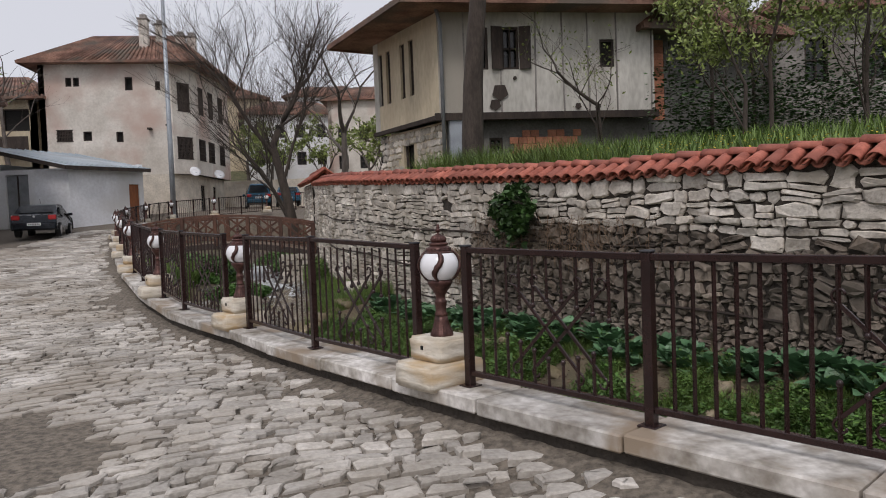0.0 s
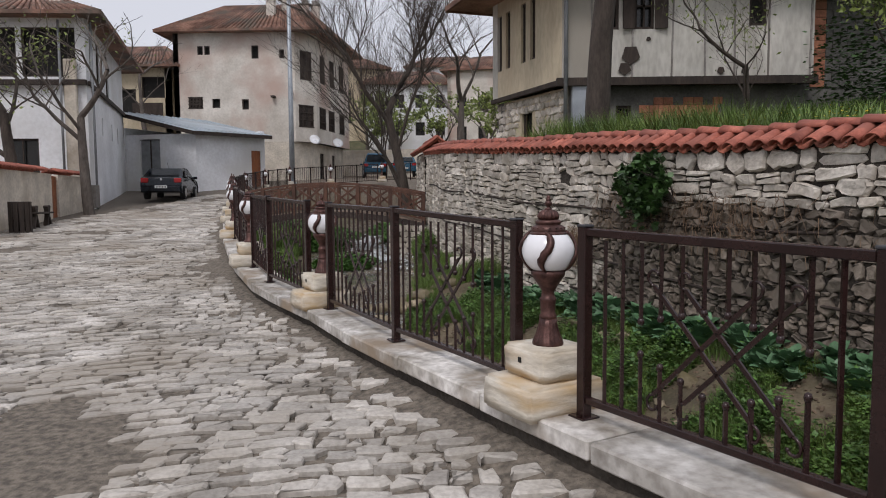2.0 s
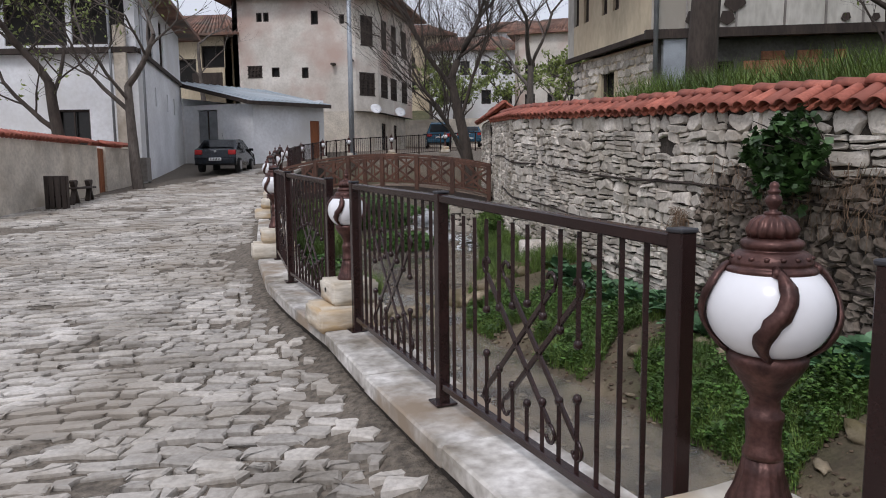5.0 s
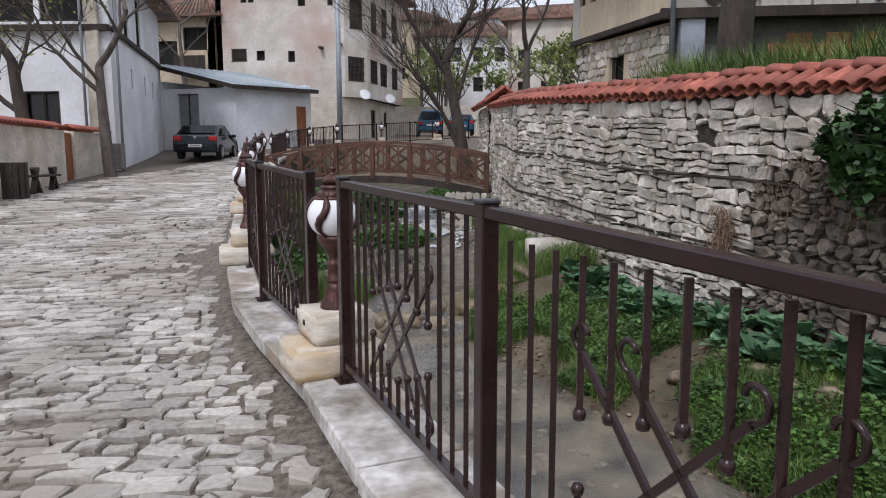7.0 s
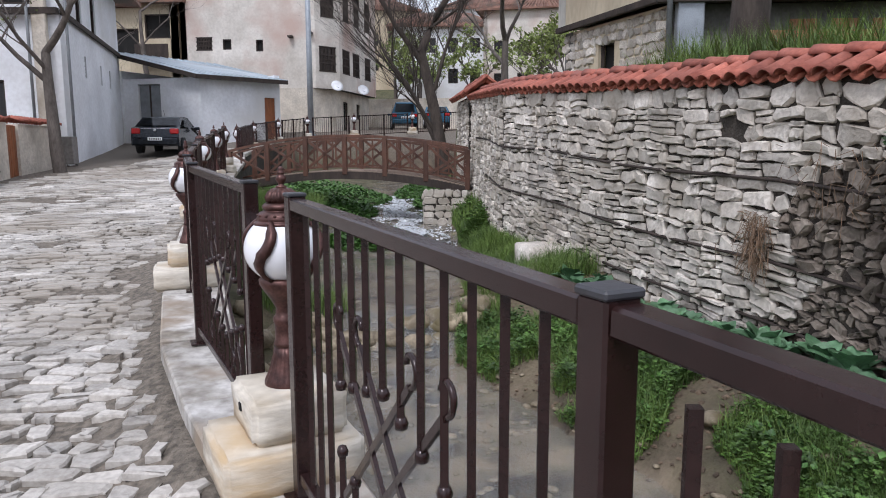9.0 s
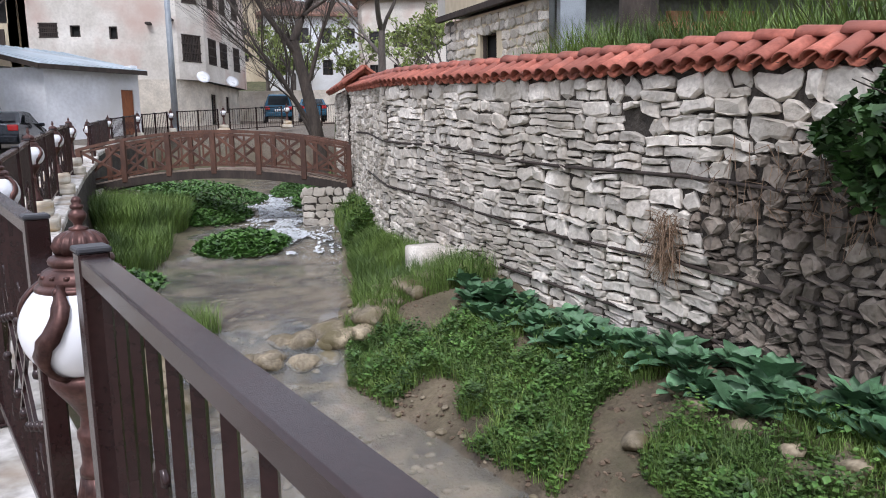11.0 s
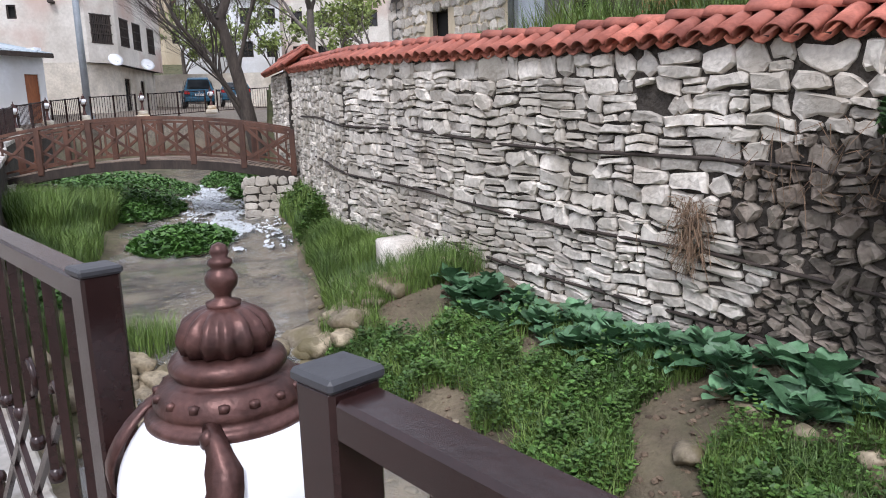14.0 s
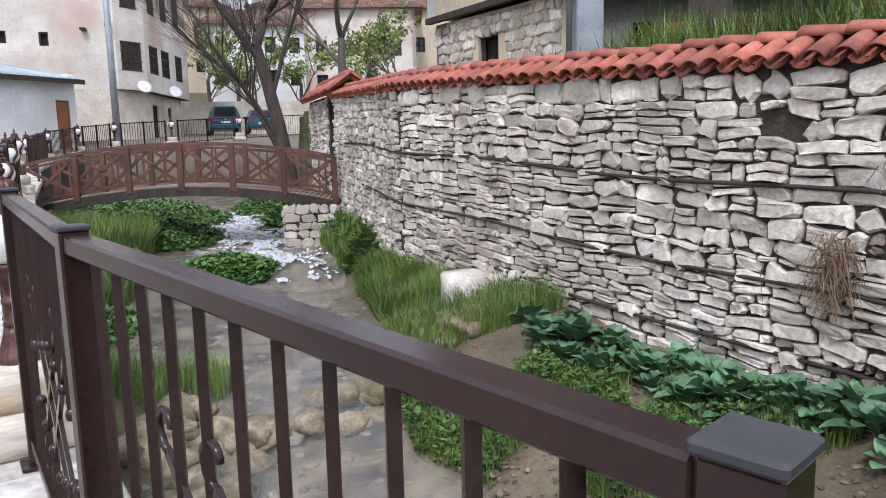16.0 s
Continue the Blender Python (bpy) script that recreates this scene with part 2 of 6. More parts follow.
def water_material():
    m = bpy.data.materials.new("stream_water")
    m.use_nodes = True
    n, l = m.node_tree.nodes, m.node_tree.links
    bsdf = n["Principled BSDF"]
    bsdf.inputs["Base Color"].default_value = (0.82, 0.84, 0.82, 1)
    bsdf.inputs["Roughness"].default_value = 0.03
    bsdf.inputs["IOR"].default_value = 1.33
    bsdf.inputs["Transmission Weight"].default_value = 0.92
    geo = n.new("ShaderNodeNewGeometry")
    mp = n.new("ShaderNodeMapping")
    mp.inputs["Scale"].default_value = (1.6, 0.9, 1)
    l.new(geo.outputs["Position"], mp.inputs[0])
    a = n.new("ShaderNodeTexNoise")
    a.inputs["Scale"].default_value, a.inputs["Detail"].default_value, a.inputs["Distortion"].default_value = 7, 4, 0.6
    l.new(mp.outputs[0], a.inputs[0])
    b = n.new("ShaderNodeBump")
    b.inputs["Strength"].default_value, b.inputs["Distance"].default_value = 0.3, 0.012
    l.new(a.outputs[0], b.inputs["Height"])
    l.new(b.outputs[0], bsdf.inputs["Normal"])
    return m


M_GROUND, M_WATER = ground_material(), water_material()
M_FOAM_GLINT = material("white_foam_glint", (0.8, 0.83, 0.86), 0.4, var=0.15, scale=8, fine=40, bump=0.6, dist=0.02)


# ---- mesh tools ----
class Geo:
    """vertices and faces gathered for one mesh."""

    def __init__(self):
        self.v, self.f = [], []

    def add(self, verts, faces):
        k = len(self.v)
        self.v.extend([tuple(p) for p in verts])
        self.f.extend([tuple(i + k for i in f) for f in faces])
        return self

    def box(self, m, sx, sy, sz, c=0.0):
        """a box centred on the pose m, edges chamfered by c."""
        hx, hy, hz = sx / 2, sy / 2, sz / 2
        if not c:
            p = [(x, y, z) for x in (-hx, hx) for y in (-hy, hy) for z in (-hz, hz)]
            f = [(0, 1, 3, 2), (4, 6, 7, 5), (0, 4, 5, 1), (2, 3, 7, 6), (0, 2, 6, 4), (1, 5, 7, 3)]
        else:
            p, ix = [], {}
            for x in (-1, 1):
                for y in (-1, 1):
                    for z in (-1, 1):
                        for a in range(3):
                            q = [x * (hx - c), y * (hy - c), z * (hz - c)]
                            q[a] = (x, y, z)[a] * (hx, hy, hz)[a]
                            ix[x, y, z, a] = len(p)
                            p.append(tuple(q))
            f = []
            for a in range(3):
                b, d = (a + 1) % 3, (a + 2) % 3
                for s in (-1, 1):
                    ring = []
                    for u, w in ((-1, -1), (1, -1), (1, 1), (-1, 1)):
                        k = [0, 0, 0]
                        k[a], k[b], k[d] = s, u, w
                        ring.append(ix[(*k, a)])
                    f.append(tuple(ring if s > 0 else ring[::-1]))
                for u in (-1, 1):
                    for w in (-1, 1):
                        k0, k1 = [0, 0, 0], [0, 0, 0]
                        k0[a], k1[a] = -1, 1
                        for k in (k0, k1):
                            k[b], k[d] = u, w
                        ring = [ix[(*k0, b)], ix[(*k1, b)], ix[(*k1, d)], ix[(*k0, d)]]
                        f.append(tuple(ring if u * w < 0 else ring[::-1]))
            for x in (-1, 1):
                for y in (-1, 1):
                    for z in (-1, 1):
                        t = [ix[x, y, z, a] for a in range(3)]
                        f.append(tuple(t if x * y * z > 0 else t[::-1]))
        return self.add([m @ Vector(q) for q in p], f)

    def beam(self, a, b, w, h, c=0.0):
        """a bar from a to b, w wide and h high."""
        a, b = Vector(a), Vector(b)
        d = b - a
        side = d.cross(Vector((0, 0, 1)))
        side = side.normalized() if side.length > 1e-6 else Vector((1, 0, 0))
        up = side.cross(d).normalized()
        m = Matrix((side, d.normalized(), up)).transposed().to_4x4()
        m.translation = (a + b) / 2
        return self.box(m, w, d.length, h, c)

    def tube(self, pts, radii, n=6, cap=True):
        pts = [Vector(p) for p in pts]
        k, rings = len(self.v), []
        for i, p in enumerate(pts):
            d = (pts[min(i + 1, len(pts) - 1)] - pts[max(i - 1, 0)]).normalized()
            s = d.cross(Vector((0.3, 0.2, 1)) if abs(d.z) < 0.9 else Vector((1, 0.1, 0))).normalized()
            t = d.cross(s)
            r = radii[i] if isinstance(radii, (list, tuple)) else radii
            self.v.extend([tuple(p + r * (math.cos(a) * s + math.sin(a) * t)) for a in (2 * math.pi * j / n for j in range(n))])
        for i in range(len(pts) - 1):
            for j in range(n):
                a, b = k + i * n + j, k + i * n + (j + 1) % n
                self.f.append((a, b, b + n, a + n))
        if cap:
            self.f.append(tuple(k + j for j in range(n))[::-1])
            self.f.append(tuple(k + (len(pts) - 1) * n + j for j in range(n)))
        return self

    def spin(self, m, profile, n=20, flute=0.0, lobes=0, rows=()):
        """a turned shape from (radius, height) pairs; flutes on the named rows."""
        k = len(self.v)
        for i, (r, z) in enumerate(profile):
            for j in range(n):
                a = 2 * math.pi * j / n
                q = r * (1 + (flute * math.cos(lobes * a) if i in rows else 0))
                self.v.append(tuple(m @ Vector((q * math.cos(a), q * math.sin(a), z))))
        for i in range(len(profile) - 1):
            for j in range(n):
                a, b = k + i * n + j, k + i * n + (j + 1) % n
                self.f.append((a, b, b + n, a + n))
        self.f.append(tuple(k + j for j in range(n))[::-1])
        self.f.append(tuple(k + (len(profile) - 1) * n + j for j in range(n)))
        return self

    def strip(self, pts, side, w, h):
        """one bar of width w and height h that follows pts."""
        k = len(self.v)
        for p in pts:
            for a, b in ((-w, -h), (w, -h), (w, h), (-w, h)):
                q = p + side * (a / 2) + Vector((0, 0, b / 2))
                self.v.append(tuple(q))
        for i in range(len(pts) - 1):
            for j in range(4):
                a, b = k + i * 4 + j, k + i * 4 + (j + 1) % 4
                self.f.append((a, a + 4, b + 4, b))
        e = k + 4 * len(pts) - 4
        self.f += [(k, k + 1, k + 2, k + 3), (e + 3, e + 2, e + 1, e)]
        return self

    def mesh(self, name, mat, smooth=False):
        me = bpy.data.meshes.new(name)
        me.from_pydata(self.v, [], self.f)
        me.materials.append(mat)
        if smooth:
            me.polygons.foreach_set("use_smooth", [True] * len(me.polygons))
        me.update()
        return me


def thing(name, label, category, group="", kind="", at=None):
    ob = new(name)
    if at is not None:
        ob.matrix_world = at
    return tagged(ob, label, category, group, kind)


def part(name, geo, mat, parent, label="", smooth=False, kind=""):
    """one mesh object under a thing or a part, in its parent's space."""
    ob = new(name, geo if isinstance(geo, bpy.types.Mesh) else geo.mesh(name, mat, smooth))
    ob.parent = parent
    return tagged(ob, label, kind=kind)


def single(name, geo, mat, label, category, kind="", group="", smooth=False):
    return tagged(new(name, geo.mesh(name, mat, smooth)), label, category, group, kind)


I4 = Matrix.Identity(4)
rng = random.Random(7)


# ---- the plan ----
def between(table, t):
    if t <= table[0][0]:
        return table[0][1]
    for (a, b), (c, d) in zip(table, table[1:]):
        if t <= c:
            return b + (d - b) * (t - a) / (c - a)
    return table[-1][1]


# fence line: x by y; wall face on the far bank: x by y; its eaves: z by y
KERB = [(-8, 8.3), (-3, 5.35), (1.0, 2.95), (2.74, 1.74), (4.46, 0.61), (6.2, -0.44), (7.83, -1.37), (8.1, -1.5), (8.35, -1.71), (9.5, -2.46), (11.4, -3.35), (15.0, -4.75), (18.6, -6.0), (22.2, -7.2), (25.3, -8.1), (29, -9.4), (33, -10.2), (36.5, -10.2), (38.6, -9.5), (40, -8.1), (42, -5.5), (43.5, -2.5), (45, 2), (47, 8)]
WALL = [(-8, 12.6), (3, 6.75), (8.7, 3.8), (11, 2.65), (12.96, 1.85), (14.3, 1.36), (16.07, 0.57), (19.2, -0.48), (24.8, -1.25), (27.5, -1.75), (31, -2.2), (38, -2.4), (40, -2), (41, 1), (60, 3)]
EAVE = [(-8, 1.6), (3, 1.85), (9.4, 2.02), (12.5, 2.23), (14.66, 2.35), (18.4, 2.6), (24.8, 2.95), (30, 3.2)]


KERB_NEAR = [p for p in KERB if p[0] <= 36.5] + [(60, -12)]


def kerb_x(y):
    return between(KERB_NEAR, y)


def wall_x(y):
    return between(WALL, y)


def eave_z(y):
    return between(EAVE, y)


def road_z(y):
    s = max(0.0, y - 7)
    z = 0.055 * s - 0.12 * (1 - math.exp(-s / 2.5)) * 0.5 + 0.0016 * max(0, min(y, 46) - 26) ** 2
    return max(0.0, z) if y < 50 else max(0.0, z)


WATER = [(-8, -1.15), (14.4, -1.08), (15.2, -0.76), (20, -0.7), (22, -0.45), (31, -0.12), (50, 0.9)]
BANK_R = [(-8, 2.0), (11, 2.0), (14, 2.6), (16.5, 1.7), (18.5, 1.0), (22, 0.6), (30, 0.8), (60, 1)]
BANK_L = [(-8, 0.5), (13.5, 0.6), (15, 1.5), (17, 1.1), (20, 1.6), (22, 2.5), (31, 4.6), (60, 4)]


def gutter(u):
    """grit banked up against the kerb, u metres from the fence line."""
    return 0.13 * max(0.0, 1 - max(0.0, u - 0.24) / 0.5)


def ground_z(x, y):
    """height and kind (road, grass, bed) of the ground."""
    k, w = kerb_x(y), wall_x(y)
    n = noise.noise((x * 0.9, y * 0.9, 3.0)) * 0.06 + noise.noise((x * 3, y * 3, 5.0)) * 0.025
    far = max(0.0, y - 58)
    hill = 0.2 * far if far < 160 else 32.0 + 0.05 * (far - 160)
    hill += 0.12 * max(0, abs(x + 4) - 40)
    if y > 45:
        return road_z(min(y, 52)) - 0.1 + hill + n * (1 + far * 0.05), (0.6 if far < 4 else 0, 0.6 if far > 4 else 0, 0)
    if x < k + 0.12:
        z = road_z(y) - 0.015 + n * 0.18 + hill + gutter(k - x)
        return z, (1.0, 0.0, 0.0)
    if y > 38.5 and x < 2:
        return road_z(y) - 0.05, (1, 0, 0)
    if x > w + 0.2:
        d = x - w
        return eave_z(min(y, 30)) - 0.22 + 0.1 * min(d, 9) + n + hill, (0.0, 0.85, 0.0)
    wz = between(WATER, y)
    xl, xr = k + between(BANK_L, y), w - between(BANK_R, y)
    if xl < x < xr:
        e = min(x - xl, xr - x)
        return wz - min(0.22, 0.45 * e) + n * 0.9, (0.0, 0.0, 1.0)
    if x >= xr:
        s = (x - xr) / max(0.2, w - xr)
        top = between([(-8, 1.0), (12, 0.85), (14, 0.8), (17, 0.5), (20, 0.45), (30, 0.4)], y)
        return wz + top * s ** 0.8 + n, (0.0, 0.25, 0.2)
    s = (xl - x) / max(0.2, xl - k)
    return wz + 0.35 * s + n, (0.0, 0.45, 0.2)


# ---- ground, water ----
def build_ground():
    xs = np.concatenate([np.arange(-400, -60, 40), np.arange(-60, -24, 3), np.arange(-24, -12, 0.5), np.arange(-12, 8, 0.16), np.arange(8, 24, 0.6), np.arange(24, 60, 4), np.arange(60, 401, 40)])
    ys = np.concatenate([np.arange(-300, -20, 35), np.arange(-20, -4, 2), np.arange(-4, 34, 0.2), np.arange(34, 50, 0.5), np.arange(50, 120, 4), np.arange(120, 601, 40)])
    verts, cols = [], []
    for y in ys:
        for x in xs:
            z, c = ground_z(float(x), float(y))
            verts.append((float(x), float(y), z))
            cols.append((*c, 1))
    nx = len(xs)
    faces = [(j * nx + i, j * nx + i + 1, (j + 1) * nx + i + 1, (j + 1) * nx + i) for j in range(len(ys) - 1) for i in range(nx - 1)]
    me = bpy.data.meshes.new("ground")
    me.from_pydata(verts, [], faces)
    at = me.attributes.new("kind_of_ground", "FLOAT_COLOR", "POINT")
    at.data.foreach_set("color", [k for c in cols for k in c])
    me.materials.append(M_GROUND)
    me.polygons.foreach_set("use_smooth", [True] * len(me.polygons))
    return tagged(new("ground", me), "earth ground with road grit, grassy banks and muddy stream bed", "ground", kind="structure")


build_ground()


def build_water():
    g = Geo()
    ys = np.concatenate([np.arange(-6, 20, 0.3), np.arange(20, 30, 0.1), np.arange(30, 38, 0.3)])
    n = 44
    for y in ys:
        a, b = kerb_x(y) + 0.15, wall_x(y) - 0.3
        for i in range(n):
            x = a + (b - a) * i / (n - 1)
            z = between(WATER, y)
            rough = 0.06 if y > 20.5 or 14.3 < y < 15.4 else 0.012
            g.v.append((x, y, z + (noise.noise((x * 3.4, y * 2.2, 1)) + 0.6 * noise.noise((x * 8, y * 5, 2))) * rough))
    for j in range(len(ys) - 1):
        for i in range(n - 1):
            k = j * n + i
            g.f.append((k, k + 1, k + n + 1, k + n))
    w = single("water", g, M_WATER, "clear shallow stream water with ripples over mud", "water", "structure", smooth=True)
    w.visible_shadow = False
    # White flakes: broken water, plus glints on the ripples painted as white.
    f = Geo()
    for _ in range(4200):
        y = rng.uniform(20.7, 31)
        x = wall_x(y) - rng.gauss(1.75, 0.45) - 0.05 * max(0, y - 24)
        if noise.noise((x * 1.5, y * 0.6, 2.0)) < -0.05:
            continue
        z = between(WATER, y) + 0.015
        r = rng.uniform(0.012, 0.045)
        ring = [(x + r * (0.5 + rng.random()) * math.cos(a), y + r * 2.6 * (0.5 + rng.random()) * math.sin(a), z + rng.uniform(-0.01, 0.02)) for a in np.arange(0, 6.2, 0.9)]
        f.add([(x, y, z + 0.008)] + ring, [(0, i, i % len(ring) + 1) for i in range(1, len(ring) + 1)])
    single("foam", f, M_FOAM_GLINT, "white flakes on the riffles: broken water and painted glints", "foam", "stuff")


build_water()


# ---- walls of stones ----
def along(table, y0, y1, step=0.25):
    """a line in plan with its length run, from a table of x by y."""
    pts, run, s = [], [], 0.0
    y = y0
    while y <= y1 + 1e-6:
        pts.append(Vector((between(table, y), y, 0)))
        y += step
    for i, p in enumerate(pts):
        s += (p - pts[i - 1]).length if i else 0
        run.append(s)
    us = np.arange(-1, s + 1, 0.05)
    px, py = np.interp(us, run, [p.x for p in pts]), np.interp(us, run, [p.y for p in pts])
    spots = [Vector((float(a), float(b), 0)) for a, b in zip(px, py)]
    last = len(spots) - 1
    ways = [(spots[min(i + 6, last)] - spots[max(i - 6, 0)]).normalized() for i in range(last + 1)]

    def place(u):
        f = min(max((u + 1) / 0.05, 0), last - 1e-6)
        i = int(f)
        j = min(i + 1, last)
        return spots[i].lerp(spots[j], f - i), ways[i]
    return place, s


def stone_verts(u0, u1, v0, v1, depth, r):
    """outline and bulged face of one rough stone, in wall coordinates (u, v, out)."""
    w, h = u1 - u0, v1 - v0
    c = min(w, h) * r.uniform(0.12, 0.34)
    ring = [(u0 + c, v0), ((u0 + u1) / 2, v0), (u1 - c, v0), (u1, v0 + c), (u1, v1 - c), (u1 - c, v1), ((u0 + u1) / 2, v1), (u0 + c, v1), (u0, v1 - c), (u0, v0 + c)]
    j = min(w, h) * 0.17
    ring = [(a + r.uniform(-j, j), b + r.uniform(-j, j)) for a, b in ring]
    cu, cv = (u0 + u1) / 2, (v0 + v1) / 2
    tilt, lean = r.uniform(-0.12, 0.12), r.uniform(-0.18, 0.18)
    front = []
    for a, b in ring:
        k = r.uniform(0.72, 0.9)
        fa, fb = cu + (a - cu) * k, cv + (b - cv) * k
        front.append((fa, fb, depth * r.uniform(0.75, 1.05) + tilt * (fa - cu) + lean * (fb - cv)))
    back = [(a, b, -0.05) for a, b in ring]
    mid = [(a, b, depth * 0.45) for a, b in ring]
    n = len(ring)
    faces = [tuple(range(2 * n, 3 * n))]
    for lvl in (0, 1):
        for i in range(n):
            q = (i + 1) % n
            faces.append((lvl * n + i, lvl * n + q, (lvl + 1) * n + q, (lvl + 1) * n + i))
    return back + mid + front, faces


def stone_wall(parent, place, u0, u1, top, bottom, side, mats, near=None, size=(0.1, 0.24), width=(0.12, 0.44), out=(0.03, 0.09), old=None, seed=1):
    """stones in wavering courses; side +1/-1: which side of the line they face; near: (u0, u1) stretch whose stones are pieces."""
    r = random.Random(seed)
    joined, joined_old, pieces = Geo(), Geo(), []
    v, row = 0.0, 0
    deepest = max(top(u) - bottom(u) for u in np.linspace(u0, u1, 30))
    while v < deepest:
        h = r.uniform(*size)
        if old and 1.25 < v < 2.3 and r.random() < 0.6:
            h *= 0.55
        u = u0 + r.uniform(0, 0.2)
        while u < u1 - 0.05:
            w = r.uniform(*width) * (0.8 + h * 2)
            w = min(w * (0.62 if old and old(u, v) else 1), u1 - u)
            cells = [(v, v + h)]
            if r.random() < 0.4 and h > 0.12:
                q = v + h * r.uniform(0.35, 0.65)
                cells = [(v, q), (q, v + h)]
            for a, b in cells:
                wob = lambda uu, vv: 0.06 * noise.noise((uu * 0.8, vv * 1.3, seed * 3.1)) + 0.045 * noise.noise((uu * 3.1, vv * 2.5, seed))
                gap = r.uniform(0.004, 0.018)
                sv, sf = stone_verts(u + gap, u + w - gap, a + gap * 0.6, b - gap * 0.6, r.uniform(*out), r)
                is_old = old and old(u + w / 2, a)
                if is_old:
                    q, ku, kv = r.uniform(-0.45, 0.45), u + w / 2, (a + b) / 2
                    sv = [(ku + (su - ku) * 0.9 * math.cos(q) - (vv - kv) * math.sin(q), kv + (su - ku) * 0.9 * math.sin(q) + (vv - kv) * math.cos(q), d * r.uniform(0.7, 1.5)) for su, vv, d in sv]
                tz, bz = top(u + w / 2), bottom(u + w / 2)
                if tz - a < bz - 0.2:
                    continue
                if old and abs(place(u + w / 2)[0].y - 13.1) < 0.12 and abs(tz - (a + b) / 2 - 1.84) < 0.075:
                    continue  # small niche left open in the face
                world_v = []
                for (su, vv, d) in sv:
                    p, t = place(su)
                    nrm = Vector((-t.y, t.x, 0)) * side
                    world_v.append(Vector((p.x, p.y, top(su) - vv - wob(su, vv))) + nrm * d)
                sf2 = [f[::-1] for f in sf] if side > 0 else sf
                if near and near[0] < u < near[1] and not is_old and len(pieces) < 290 and 0.1 < v < 1.6:
                    pieces.append((world_v, sf2))
                else:
                    (joined_old if is_old else joined).add(world_v, sf2)
            u += w
        v += h
        row += 1
    part("stonework", joined, mats[0], parent, "pale limestone rubble laid dry in rough courses", kind="stuff")
    if joined_old.v:
        part("old_stonework", joined_old, mats[1], parent, "dark weathered rubble without mortar", kind="stuff")
    for wv, sf in pieces:
        c = sum(wv, Vector()) / len(wv)
        g = Geo().add([p - c for p in wv], sf)
        ob = part("stone", g, M_STONE_P, parent)
        ob.location = c


def slab_wall(place, u0, u1, top, bottom, thick, side, step=0.4):
    """the core of a wall behind its face line."""
    g = Geo()
    us = list(np.arange(u0, u1, step)) + [u1]
    for u in us:
        p, t = place(u)
        nrm = Vector((-t.y, t.x, 0)) * side
        for q in (p, p - nrm * thick):
            g.v.append((q.x, q.y, bottom(u)))
            g.v.append((q.x, q.y, top(u)))
    for i in range(len(us) - 1):
        a, b = i * 4, i * 4 + 4
        g.f += [(a, b, b + 1, a + 1), (a + 2, a + 3, b + 3, b + 2), (a + 1, b + 1, b + 3, a + 3)]
    g.f += [(0, 1, 3, 2), (len(g.v) - 4, len(g.v) - 2, len(g.v) - 1, len(g.v) - 3)]
    return g


# far bank garden wall with tiled coping
bank_place, bank_len = along(WALL, -6, 24.8)


def bank_y(u):
    return bank_place(u)[0].y


def bank_top(u):
    return eave_z(bank_y(u))


def bank_bottom(u):
    y = bank_y(u)
    return between(WATER, y) + 0.1


def wall_old(u, v):
    y = bank_y(u)
    edge = 12.0 + 0.9 * noise.noise((v * 1.3, 2.0, 0)) - 0.35 * max(0, 0.9 - v) * 2 + 0.45 * max(0, v - 1.2)
    return y < edge and v > 0.62 + 0.25 * noise.noise((y * 0.8, 0, 0)) + 0.06 * max(0, 9 - y)


wall_bank = thing("wall_bank", "long dry-stone garden wall of pale limestone with timber lacing", "stone wall", kind="structure")
part("wall_core", slab_wall(bank_place, 0, bank_len, lambda u: bank_top(u) + 0.05, lambda u: bank_bottom(u) - 0.6, 0.45, 1), M_MORTAR_GAP, wall_bank, "dark earth core")
for depth, a, b in ((0.95, 8.0, 24.0), (1.75, 6.0, 22.5), (2.35, 5.0, 17.0)):
    g = Geo()
    us = [u for u in np.arange(0, bank_len, 0.9) if a < bank_y(u) < b]
    pts = []
    for u in us:
        p, t = bank_place(u)
        q = p + Vector((-t.y, t.x, 0)) * 0.055
        pts.append((q.x, q.y, bank_top(u) - depth + 0.03 * math.sin(u * 1.3)))
    g.tube(pts, 0.02, 6)
    part("lacing_timber", g, M_WOOD_D, wall_bank, "thin weathered lacing pole", smooth=True)


# kerb retaining wall of the near bank
kerb_place, kerb_len = along([p for p in KERB if p[0] <= 36.5], -5, 36.0)


def kerb_top(u):
    return road_z(kerb_place(u)[0].y) + 0.19


wall_kerb = thing("wall_kerb", "low retaining wall under the fence kerb", "retaining wall", kind="structure")
# Near-black face stands in for the shaded undercut below the slabs.
part("wall_core", slab_wall(lambda u: (lambda q: (q[0] + Vector((q[1].y, -q[1].x, 0)) * 0.22, q[1]))(kerb_place(u)), 0, kerb_len, kerb_top, lambda u: between(WATER, kerb_place(u)[0].y) - 0.5, 0.4, -1), M_MORTAR_GAP, wall_kerb, "mortar core, near-black for the shaded gap under the slabs")


# ---- kerb slabs, pedestals, lamps, fence ----
def fence_point(y):
    return Vector((kerb_x(y), y, road_z(y) + 0.3))


